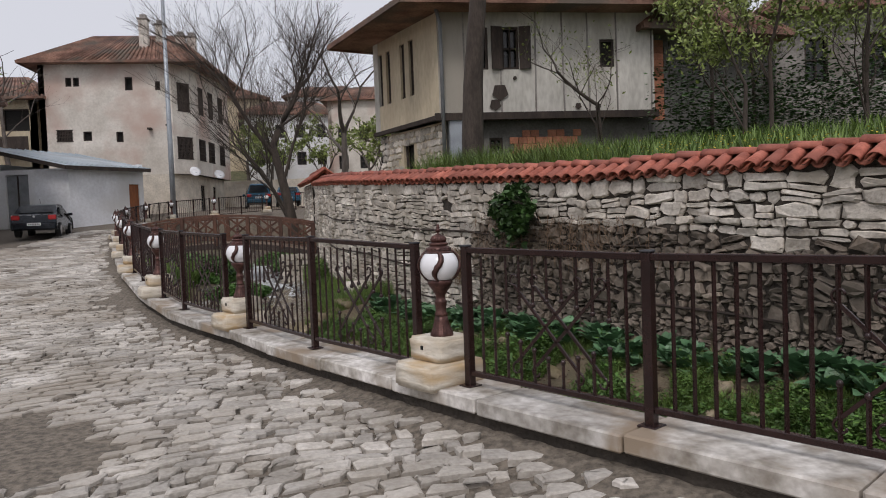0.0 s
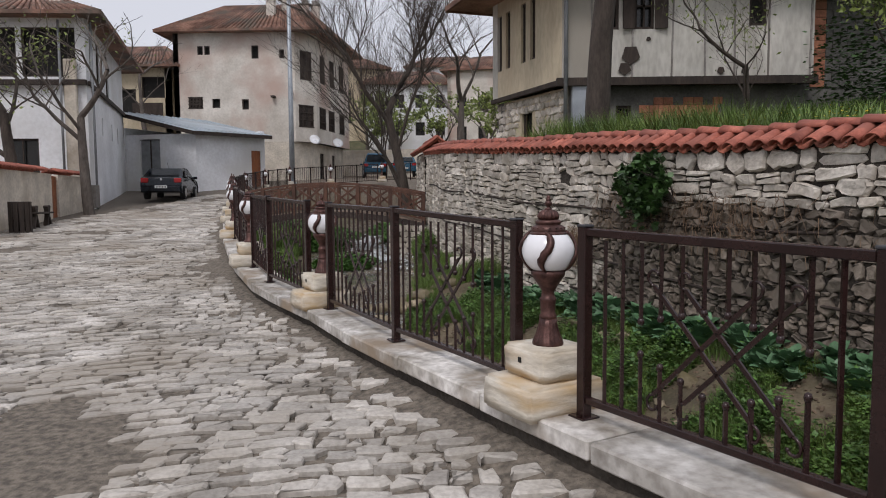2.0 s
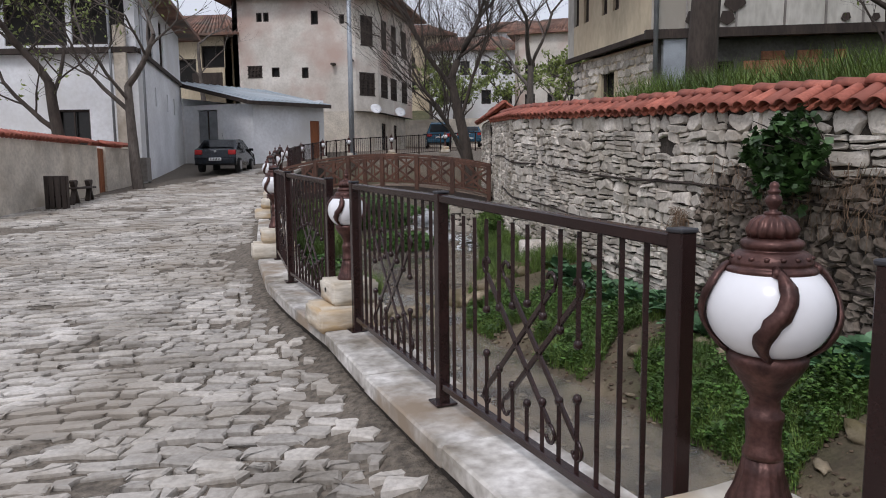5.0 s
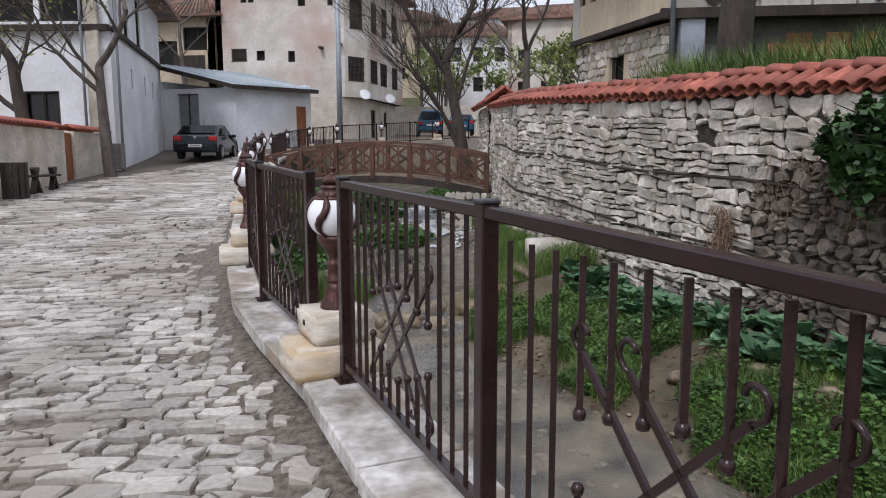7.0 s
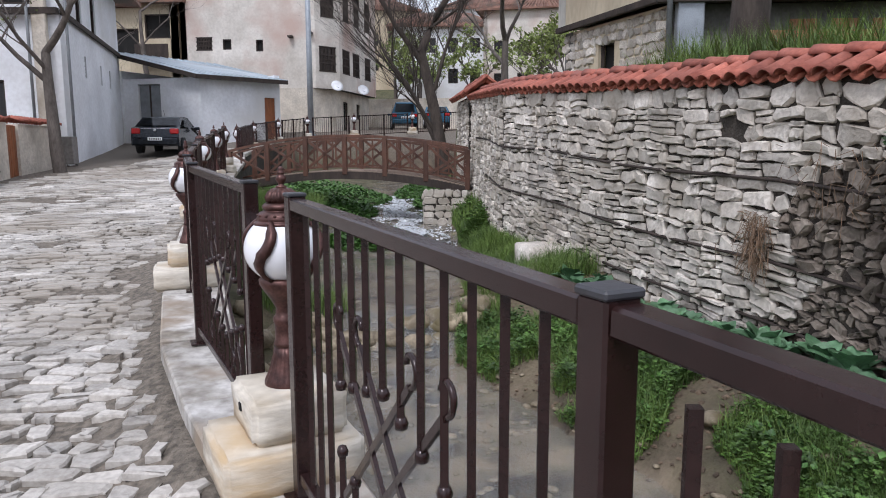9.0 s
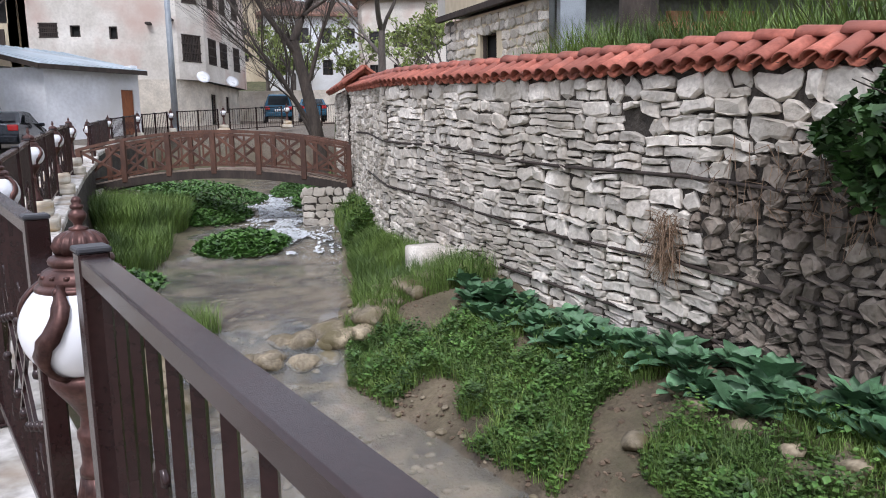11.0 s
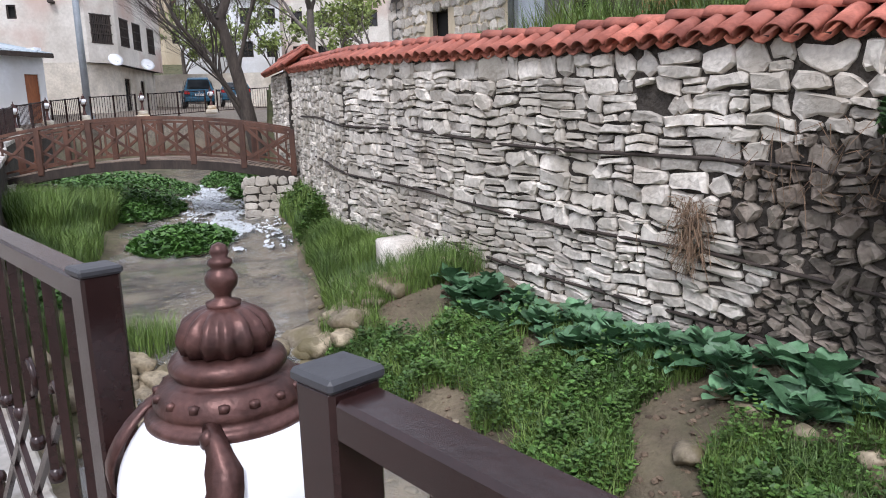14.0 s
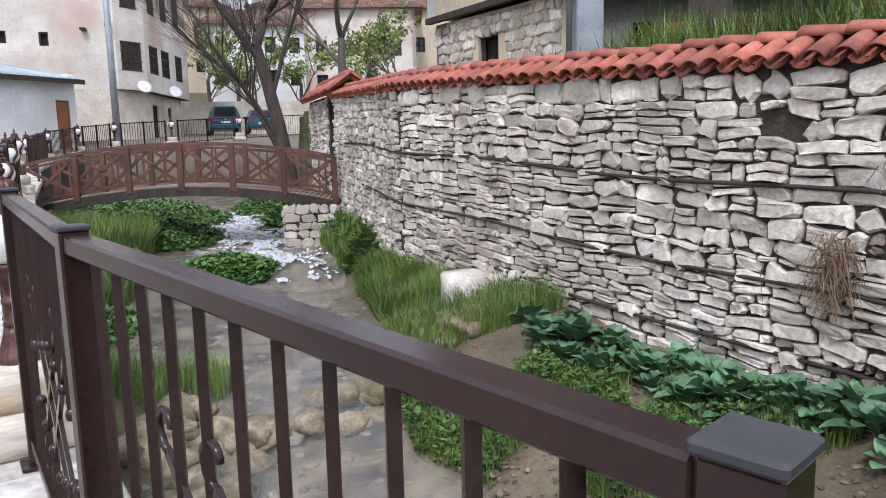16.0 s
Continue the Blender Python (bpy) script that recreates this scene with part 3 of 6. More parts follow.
def kerb_slabs():
    r = random.Random(4)
    u, i = 0.3, 0
    while u < kerb_len - 1:
        w = r.uniform(0.85, 1.25)
        (p, t), (q, _) = kerb_place(u + 0.006), kerb_place(u + w - 0.006)
        p, q = p.copy(), q.copy()
        zoff = r.uniform(-0.008, 0.008)
        p.z, q.z = road_z(p.y) + 0.245 + zoff, road_z(q.y) + 0.245 + zoff
        ob = tagged(new("kerb_slab", Geo().beam(p, q, 0.48, 0.11, 0.012).mesh("kerb_slab", M_MARBLE)), "weathered grey-white marble kerb slab on the retaining wall", "kerb", "kerb slabs")
        u += w


kerb_slabs()
PEDS = [4.64, 8.1, 11.15, 15.0, 18.6, 22.2]
FAR_PEDS = [(-9.4, 29.0), (-10.2, 33.0), (-10.2, 36.3), (-9.5, 38.6), (-7.6, 40.4), (-4.9, 42.4), (-1.6, 44.0)]


def blob_block(m, sx, sy, sz, seed):
    """a stone block with worn, rounded, pitted edges."""
    bm = bmesh.new()
    bmesh.ops.create_cube(bm, size=1)
    bmesh.ops.scale(bm, vec=(sx, sy, sz), verts=bm.verts)
    bmesh.ops.bevel(bm, geom=bm.edges[:], offset=0.022, segments=3, affect="EDGES")
    bmesh.ops.subdivide_edges(bm, edges=[e for e in bm.edges if e.calc_length() > 0.1], cuts=3, use_grid_fill=True)
    for v in bm.verts:
        n = noise.noise((v.co.x * 7 + seed, v.co.y * 7, v.co.z * 9))
        v.co += v.co.normalized() * 0.008 * n
    bmesh.ops.transform(bm, matrix=m, verts=bm.verts)
    g = Geo()
    bm.verts.index_update()
    g.add([v.co.copy() for v in bm.verts], [[v.index for v in f.verts] for f in bm.faces])
    bm.free()
    return g


def make_pedestal(seed=0):
    ob = thing("pedestal", "two-tier cream travertine block pedestal on the kerb", "pedestal", "lamp pedestals")
    part("base_block", blob_block(pose(-0.03, 0, 0.07), 0.54, 0.46, 0.19, seed), M_TRAV, ob, smooth=True)
    part("upper_block", blob_block(pose(0, 0, 0.255), 0.37, 0.37, 0.18, seed + 3), M_TRAV, ob, smooth=True)
    # Black box on the face paints the shade of the cable hole.
    part("cable_hole", Geo().box(pose(-0.183, 0.02, 0.27), 0.012, 0.028, 0.032, 0.003), M_DARK, ob, "small cable hole, its shade put in as a black box")
    return ob


def make_lamp():
    ob = thing("globe_lamp", "copper-brown cast pedestal lamp with white globe and leaf straps", "garden lamp", "kerb lamps")
    foot = [(0.001, 0), (0.092, 0), (0.094, 0.02), (0.085, 0.04), (0.07, 0.075), (0.055, 0.13), (0.05, 0.17), (0.001, 0.171)]
    part("foot", Geo().spin(I4, foot, 48, 0.05, 16, (3, 4, 5)), M_COPPER, ob, smooth=True)
    stem = [(0.02, 0.165), (0.052, 0.17), (0.052, 0.185), (0.044, 0.2), (0.046, 0.26), (0.05, 0.275), (0.05, 0.29), (0.04, 0.3), (0.038, 0.33), (0.06, 0.37), (0.085, 0.405), (0.1, 0.43), (0.102, 0.45), (0.085, 0.462), (0.02, 0.463)]
    part("stem", Geo().spin(I4, stem, 28), M_COPPER, ob, smooth=True)
    globe = [(0.156 * math.sin(a), 0.575 - 0.14 * math.cos(a)) for a in np.linspace(0.55, math.pi - 0.62, 16)]
    part("globe", Geo().spin(I4, globe, 36), M_GLOBE, ob, "white opal globe", smooth=True)
    cap = [(0.05, 0.665), (0.106, 0.667), (0.112, 0.673), (0.113, 0.68), (0.108, 0.686), (0.098, 0.689), (0.101, 0.694), (0.101, 0.7), (0.096, 0.712), (0.089, 0.722), (0.08, 0.727), (0.071, 0.729), (0.072, 0.733), (0.077, 0.738), (0.078, 0.746), (0.074, 0.754), (0.062, 0.76), (0.02, 0.762)]
    cap = part("cap", Geo().spin(I4, cap, 48), M_COPPER, ob, smooth=True)
    part("fluted_dome", Geo().spin(I4, [(0.03, 0.758), (0.056, 0.762), (0.062, 0.782), (0.052, 0.804), (0.036, 0.816), (0.024, 0.82), (0.01, 0.821)], 60, 0.09, 14, (1, 2, 3, 4)), M_COPPER, cap, smooth=True)
    part("finial", Geo().spin(I4, [(0.012, 0.815), (0.022, 0.818), (0.023, 0.826), (0.011, 0.83), (0.011, 0.836), (0.02, 0.848), (0.022, 0.858), (0.017, 0.868), (0.012, 0.872), (0.016, 0.876), (0.016, 0.882), (0.01, 0.886), (0.013, 0.893), (0.009, 0.902), (0.001, 0.906)], 18), M_COPPER, cap, smooth=True)
    for i in range(16):
        ring = Geo()
        a = 2 * math.pi * i / 16
        ring.spin(Matrix.Translation((0.094 * math.cos(a), 0.094 * math.sin(a), 0.711)), [(0.001, -0.006), (0.008, -0.004), (0.008, 0.004), (0.001, 0.006)], 6)
        part("rosette", ring, M_COPPER, cap, smooth=True)
    for k in range(4):
        a0 = radians(90 * k + 35)
        g, knob = Geo(), Geo()
        rows = []
        for s in np.linspace(0, 1, 15):
            ang = 0.62 + s * (math.pi - 1.22)
            r, z = 0.161 * math.sin(ang), 0.575 + 0.144 * math.cos(ang)
            sway = 0.2 * math.sin(s * 6.0)
            wid = 0.012 + 0.022 * math.sin(math.pi * min(1, s * 1.1)) * (1 if int(s * 14) % 2 else 0.65)
            for off, lift in ((-wid, 0.0), (0, 0.01), (wid * 0.7, 0.0)):
                aa = a0 + sway + off / 0.16
                rows.append(((r + lift) * math.cos(aa), (r + lift) * math.sin(aa), z + lift * 0.3 * math.cos(ang)))
        g.add(rows, [(i * 3 + j, i * 3 + j + 1, i * 3 + j + 4, i * 3 + j + 3) for i in range(14) for j in range(2)])
        me = part("leaf_strap", g, M_COPPER, ob, "cast acanthus leaf strap", smooth=True)
        mod = me.modifiers.new("thick", "SOLIDIFY")
        mod.thickness = 0.006
        knob.spin(Matrix.Translation((0.112 * math.cos(a0), 0.112 * math.sin(a0), 0.68)), [(0.001, -0.014), (0.01, -0.008), (0.011, 0.004), (0.006, 0.012), (0.001, 0.014)], 10)
        part("knob", knob, M_COPPER, ob, smooth=True)
    return ob


def heading(y):
    d = Vector((kerb_x(y + 0.4) - kerb_x(y - 0.4), 0.8, 0))
    return math.degrees(math.atan2(-d.x, d.y))


ped0, lamp0 = make_pedestal(), make_lamp()
first = True
for i, y in enumerate(PEDS):
    p = fence_point(y)
    a = heading(y)
    mp, ml = pose(p.x, p.y, p.z, 0, 0, a), pose(p.x, p.y, p.z + 0.335, 0, 0, a + 12) @ Matrix.Scale(0.95, 4)
    if first:
        ped0.matrix_world, lamp0.matrix_world, first = mp, ml, False
        bpy.context.view_layer.update()
    else:
        copy_thing(ped0, mp)
        copy_thing(lamp0, pose(p.x, p.y, p.z + 0.335, 0, 0, a + 12))
for x, y in FAR_PEDS:
    z = road_z(y) + 0.12
    copy_thing(ped0, pose(x, y, z, 0, 0, 20))
    copy_thing(lamp0, pose(x, y, z + 0.343, 0, 0, 30))


def fence_h(y):
    """height of the fence over the kerb."""
    return between([(3.1, 1.0), (4.5, 1.03), (6.3, 1.11), (9.6, 1.11), (12, 1.07)], y)


def fence_post(fence, p, a, h=1.07):
    ob = part("fence_post", Geo().box(pose(0, 0, h / 2), 0.06, 0.06, h, 0.005), M_IRON, fence)
    ob.matrix_local = pose(p.x, p.y, p.z, 0, 0, a)
    part("foot_plate", Geo().box(pose(0, 0, 0.006), 0.12, 0.12, 0.012, 0.003), M_IRON, ob)
    part("cap", Geo().box(pose(0, 0, h + 0.004), 0.067, 0.067, 0.014, 0.004), M_CAP, ob, "flat grey plastic cap")
    return ob


def fence_panel(fence, p, q, detail=True, h=1.07, h2=1.07):
    """steel panel from p to q: rails, square bars, a lattice of diagonals with curls in the middle."""
    d = q - p
    n = max(4, round(d.length / 0.118))
    up = Vector((0, 0, 1))
    ob = part("fence_panel", Geo().beam(up * (h - 0.028), d + up * (h2 - 0.028), 0.052, 0.042, 0.005), M_IRON, fence)
    h = min(h, h2)
    ob.location = p
    part("bottom_rail", Geo().beam(up * 0.1, d + up * 0.1, 0.042, 0.036, 0.004), M_IRON, ob)
    c = n / 2 if d.length > 1.5 else n * 0.45
    for i in range(1, n):
        b = d * (i / n)
        k = abs(i - c)
        spans = [(0.1, h - 0.04)]
        if detail and k < 3.6 and n > 7:
            s = 0.12 * (3.6 - k)
            spans = [(0.1, 0.42 - s * 0.35), (0.58 + s * 0.25, h - 0.04)]
        for z0, z1 in spans:
            part("bar", Geo().beam(b + up * z0, b + up * z1, 0.017, 0.017), M_IRON, ob)
        if len(spans) == 2:
            for z in (spans[0][1], spans[1][0]):
                t = Geo()
                t.spin(Matrix.Translation(b + up * z), [(0.001, -0.02), (0.015, -0.014), (0.018, 0), (0.013, 0.014), (0.001, 0.02)], 8)
                part("bar_tip", t, M_IRON, ob, smooth=True)
    if detail and n > 7:
        e = d.normalized()
        mid = d * (c / n) + up * 0.5
        for s in (-1, 1):
            for o in (-0.09, 0.09):
                g = Geo()
                a = mid + e * (-0.26 + o) + up * (-0.26 * s)
                b = mid + e * (0.26 + o) + up * (0.26 * s)
                g.beam(a, b, 0.012, 0.02)
                part("diagonal", g, M_IRON, ob)
                for end, sg in ((a, -1), (b, 1)):
                    pts = []
                    for w in np.linspace(0, 4.6, 12):
                        rr = 0.048 * (1 - w / 7.5)
                        pts.append(end + e * (rr * math.sin(w) * sg) + up * (0.048 - rr * math.cos(w)) * s * sg)
                    part("scroll", Geo().tube(pts, 0.008, 5), M_IRON, ob, smooth=True)
    return ob


def build_fence():
    fence = thing("fence", "dark brown steel fence with scrolled lattice panels on the kerb", "fence")
    far_fence = thing("fence", "dark brown steel fence along the far bend of the stream", "fence")
    mids = [0.9, 3.12, 6.385, 9.59, 13.2, 16.8, 20.4]
    near_first = -1.2
    line = []
    for y in sorted(PEDS + mids + [near_first]):
        p = fence_point(y)
        a = heading(y)
        d = Vector((-math.sin(radians(a)), math.cos(radians(a)), 0))
        if y in PEDS:
            k = 0.31
            y0, y1 = y - k * d.y, y + k * d.y
            line.append((fence_point(y0), a, "in"))
            line.append((fence_point(y1), a, "out"))
        else:
            line.append((p, a, "mid"))
    for i, (p, a, kind) in enumerate(line):
        fence_post(fence, p, a, fence_h(p.y))
        if i + 1 < len(line) and kind != "in":
            q = line[i + 1][0]
            e = (q - p).normalized() * 0.03
            fence_panel(fence, p + e, q - e, p.y < 19, fence_h(p.y), fence_h(q.y))
    far = [(-8.6, 27.3)] + FAR_PEDS + [(1.5, 45.0)]
    for (x0, y0), (x1, y1) in zip(far, far[1:]):
        a, b = Vector((x0, y0, road_z(y0) + 0.12)), Vector((x1, y1, road_z(y1) + 0.12))
        e = (b - a).normalized()
        m = (a + b) / 2
        ang = math.degrees(math.atan2(-e.x, e.y))
        fence_post(far_fence, a + e * 0.3, ang)
        fence_post(far_fence, m, ang)
        fence_panel(far_fence, a + e * 0.34, m - e * 0.04, False)
        fence_panel(far_fence, m + e * 0.04, b - e * 0.34, False)
        fence_post(far_fence, b - e * 0.3, ang)


build_fence()


# ---- tiled coping on the bank wall ----
def half_tile(length, r0, r1, thick=0.014, n=7):
    """a curved clay tile lying along +y, convex up."""
    g = Geo()
    for yy, r in ((0, r0), (length, r1)):
        for rr in (r, r - thick):
            for i in range(n):
                a = math.pi * i / (n - 1)
                g.v.append((rr * math.cos(a), yy, rr * math.sin(a) * 0.85))
    for i in range(n - 1):
        g.f += [(i, i + 1, 2 * n + i + 1, 2 * n + i), (n + i, 3 * n + i, 3 * n + i + 1, n + i + 1), (i, n + i, n + i + 1, i + 1), (2 * n + i, 2 * n + i + 1, 3 * n + i + 1, 3 * n + i)]
    for i in (0, n - 1):
        q = (i, 2 * n + i, 3 * n + i, n + i)
        g.f.append(q if i == 0 else q[::-1])
    return g


def tile_coping(parent, place, u0, u1, top, thick, pitch, reach, rise, name="tile", depth=0.45):
    """tiles down both slopes and a ridge of tiles."""
    r = random.Random(11)
    tile_me = half_tile(depth, 0.088, 0.1).mesh("coping_tile", M_TILE, True)
    ridge_me = half_tile(0.44, 0.095, 0.115).mesh("ridge_tile", M_TILE, True)
    back = Geo()
    u = u0
    while u < u1:
        p, t = place(u)
        nrm = Vector((-t.y, t.x, 0))
        apex = p - nrm * (thick / 2)
        apex.z = top(u) + rise
        for s in (1, -1):
            foot = apex + nrm * s * (thick / 2 + reach)
            foot.z = top(u) + 0.02 + r.uniform(-0.012, 0.012)
            d = (foot - apex).normalized()
            side = d.cross(Vector((0, 0, 1))).normalized()
            upv = side.cross(d)
            yaw = r.uniform(-0.05, 0.05)
            d = (d + side * yaw).normalized()
            m = Matrix((side, d, upv)).transposed().to_4x4()
            m.translation = foot - d * depth
            if s > 0:
                ob = part(name, tile_me, None, parent)
                ob.matrix_local = m
            else:
                b = half_tile(depth, 0.088, 0.1, n=5)
                back.add([m @ Vector(q) for q in b.v], b.f)
            # trough tile between two covers, upside down
            m2 = m @ Matrix.Rotation(math.pi, 4, "Y")
            m2.translation = m.translation + t * pitch / 2 - upv * 0.0
            b = half_tile(depth - 0.02, 0.1, 0.085, n=5)
            back.add([m2 @ Vector(q) for q in b.v], b.f)
        u += pitch * r.uniform(0.96, 1.04)
    u = u0
    while u < u1 - 0.2:
        p, t = place(u)
        p2, _ = place(u + 0.4)
        nrm = Vector((-t.y, t.x, 0))
        a = p - nrm * (thick / 2)
        a.z = top(u) + rise + 0.0
        b = p2 - nrm * (thick / 2)
        b.z = top(u + 0.4) + rise + 0.0
        d = (b - a).normalized()
        d = (d + Vector((0, 0, 0.05))).normalized()
        side = d.cross(Vector((0, 0, 1))).normalized()
        m = Matrix((side, d, side.cross(d))).transposed().to_4x4()
        m.translation = a + Vector((0, 0, r.uniform(-0.008, 0.012)))
        ob = part("ridge_tile", ridge_me, None, parent)
        ob.matrix_local = m
        u += 0.385
    part("trough_tiles", back, M_TILE_J, parent, "concave clay tiles between the covers", kind="stuff", smooth=True)


coping = thing("tile_coping", "red clay barrel-tile coping along the garden wall", "tile coping", kind="structure")
tile_coping(coping, bank_place, 4.0, bank_len, lambda u: bank_top(u) + 0.02, 0.45, 0.225, 0.14, 0.2)


# ---- bridge ----
def build_bridge():
    a, b = Vector((-8.0, 25.6, 0.62)), Vector((-1.25, 24.75, 0.64))
    d = (b - a)
    e = d.normalized()
    s = Vector((-e.y, e.x, 0)).normalized()
    L = d.length
    half = 0.75

    def arch(k):
        return a + d * k + Vector((0, 0, 0.4 * (1 - (2 * k - 1) ** 2)))
    ob = thing("footbridge", "arched brown wooden footbridge with crossed railings over the stream", "footbridge")
    n = 60
    for i in range(n):
        c, c2 = arch((i + 0.5) / n), arch((i + 0.98) / n)
        part("plank", Geo().beam(c - s * half, c + s * half, (c2 - c).length * 1.9, 0.035, 0.004), M_DECK, ob)
    for sg in (-1, 1):
        o = s * sg * half
        line = [arch(i / 24) + o for i in range(25)]
        lift = lambda z: [p + Vector((0, 0, z)) for p in line]
        g, r1 = Geo().strip(lift(-0.12), s, 0.09, 0.2), Geo().strip(lift(0.95), s, 0.12, 0.07)
        r2, r3 = Geo().strip(lift(0.86), s, 0.07, 0.05), Geo().strip(lift(0.12), s, 0.07, 0.05)
        part("side_beam", g, M_WOOD_D, ob, "dark steel-clad side beam")
        part("handrail", r1, M_WOOD_B, ob)
        part("middle_rail", r2, M_WOOD_B, ob)
        part("lower_rail", r3, M_WOOD_B, ob)
        bays = 6
        for i in range(bays + 1):
            p = arch(i / bays) + o
            part("post", Geo().beam(p - Vector((0, 0, 0.1)), p + Vector((0, 0, 0.97)), 0.13, 0.13, 0.01), M_WOOD_B, ob)
            if i < bays:
                k0, k1 = (i + 0.06) / bays, (i + 0.94) / bays
                for za, zb in ((0.12, 0.86), (0.86, 0.12)):
                    part("brace", Geo().beam(arch(k0) + o + Vector((0, 0, za)), arch(k1) + o + Vector((0, 0, zb)), 0.06, 0.065), M_WOOD_B, ob)
                for f in (0.3, 0.7):
                    p = arch((i + f) / bays) + o
                    part("baluster", Geo().beam(p + Vector((0, 0, 0.12)), p + Vector((0, 0, 0.86)), 0.04, 0.04), M_WOOD_B, ob)
    for c, sx, nm in ((a + e * 0.1, 1.1, "west"), (b - e * 0.55, 1.2, "east")):
        ab = thing("bridge_abutment", "rough limestone masonry abutment under the footbridge", "abutment", kind="structure")
        base = between(WATER, c.y) - 0.4
        m = Matrix.Translation((c.x, c.y, (c.z - 0.15 + base) / 2)) @ Matrix.Rotation(math.atan2(e.y, e.x), 4, "Z")
        part("core", Geo().box(m, sx, 2.0, c.z - 0.2 - base, 0.05), M_MORTAR_GAP, ab)
        st = Geo()
        r = random.Random(3)
        for face in range(3):
            v = 0.0
            while v < c.z - 0.25 - base:
                h = r.uniform(0.12, 0.24)
                span = 2.0 if face != 0 else sx
                u = -span / 2
                while u < span / 2 - 0.05:
                    w = min(r.uniform(0.18, 0.42), span / 2 - u)
                    sv, sf = stone_verts(u + 0.01, u + w - 0.01, v + 0.008, v + h - 0.008, r.uniform(0.03, 0.06), r)
                    out = []
                    for su, vv, dd in sv:
                        if face == 0:
                            q = Vector((su, -1.0 - dd, vv))
                        elif face == 1:
                            q = Vector((sx / 2 + dd, su, vv))
                        else:
                            q = Vector((-sx / 2 - dd, -su, vv))
                        q.z -= (c.z - 0.2 - base) / 2
                        out.append(m @ q)
                    st.add(out, sf)
                    u += w
                v += h
        part("stonework", st, M_STONE, ab, kind="stuff")


build_bridge()


# ---- buildings ----
def flat_wall(p0, p1, z0, z1, holes, thick):
    """a wall from p0 to p1 with openings (u0, u1, z0, z1) right through it; p0 to p1 runs with the outer face on its right."""
    p0, p1 = Vector((*p0, 0)), Vector((*p1, 0))
    d = (p1 - p0).normalized()
    L = (p1 - p0).length
    inn = Vector((-d.y, d.x, 0))
    us = sorted({0.0, L, *(h[0] for h in holes), *(h[1] for h in holes)})
    zs = sorted({z0, z1, *(h[2] for h in holes), *(h[3] for h in holes)})
    g = Geo()

    def solid(i, j):
        if not (0 <= i < len(us) - 1 and 0 <= j < len(zs) - 1):
            return False
        u, z = (us[i] + us[i + 1]) / 2, (zs[j] + zs[j + 1]) / 2
        return not any(h[0] < u < h[1] and h[2] < z < h[3] for h in holes)

    def at(u, z, k):
        q = p0 + d * u + inn * (thick * k)
        return (q.x, q.y, z)
    for i in range(len(us) - 1):
        for j in range(len(zs) - 1):
            if not solid(i, j):
                continue
            a, b, c, e = us[i], us[i + 1], zs[j], zs[j + 1]
            q = [at(a, c, 0), at(b, c, 0), at(b, e, 0), at(a, e, 0)]
            r = [at(a, c, 1), at(b, c, 1), at(b, e, 1), at(a, e, 1)]
            g.add(q, [(0, 1, 2, 3)])
            g.add(r, [(3, 2, 1, 0)])
            if not solid(i - 1, j):
                g.add([q[0], q[3], r[3], r[0]], [(0, 1, 2, 3)])
            if not solid(i + 1, j):
                g.add([q[1], r[1], r[2], q[2]], [(0, 1, 2, 3)])
            if not solid(i, j - 1):
                g.add([q[0], r[0], r[1], q[1]], [(0, 1, 2, 3)])
            if not solid(i, j + 1):
                g.add([q[3], q[2], r[2], r[3]], [(0, 1, 2, 3)])
    return g, p0, d, inn


def window(parent, p0, d, inn, h, style="frame", mat=None):
    """frame, pane and shutters set into an opening; near-black colour paints the unlit inside."""
    u0, u1, z0, z1 = h
    mat = mat or M_WOOD_D
    ob = new("window")
    ob.parent = parent

    def at(u, z, k):
        q = p0 + d * u + inn * k
        return Vector((q.x, q.y, z))
    # Hole style has no glass: its black sheet stands in for shade.
    part("shade_pane", Geo().add([at(u0, z0, 0.2), at(u1, z0, 0.2), at(u1, z1, 0.2), at(u0, z1, 0.2)], [(0, 1, 2, 3)]), M_DARK if style == "hole" else M_PANE, ob)
    fr = Geo()
    t = 0.07
    k = 0.1
    for a, b in ((at(u0, z0 + t / 2, k), at(u1, z0 + t / 2, k)), (at(u0, z1 - t / 2, k), at(u1, z1 - t / 2, k))):
        fr.beam(a, b, 0.08, t)
    for u in (u0 + t / 2, u1 - t / 2):
        fr.beam(at(u, z0 + t, k), at(u, z1 - t, k), t, 0.08)
    if style != "hole":
        m = (u0 + u1) / 2
        fr.beam(at(m, z0 + t, k), at(m, z1 - t, k), 0.05, 0.05)
        fr.beam(at(u0 + t, (z0 + z1) / 2, k), at(u1 - t, (z0 + z1) / 2, k), 0.05, 0.05)
    part("window_frame", fr, mat, ob)
    if style == "lattice":
        w = (u1 - u0)
        n = max(4, int(w / 0.09))
        la = Geo()
        for i in range(n):
            u = u0 + w * (i + 0.5) / n
            la.beam(at(u, z0, 0.0), at(u, z1, 0.0), 0.05, 0.025)
        for z in np.linspace(z0, z1, 4):
            la.beam(at(u0 - 0.03, z, -0.01), at(u1 + 0.03, z, -0.01), 0.03, 0.06)
        part("lattice_shutter", la, mat, ob, "brown slatted timber lattice")
    if style == "shutter":
        for s, u in ((-1, u0), (1, u1)):
            g = Geo()
            g.beam(at(u, (z0 + z1) / 2, -0.03), at(u + s * 0.32, (z0 + z1) / 2, -0.12), 0.04, z1 - z0)
            part("shutter", g, mat, ob, "dark open plank shutter")
    return ob


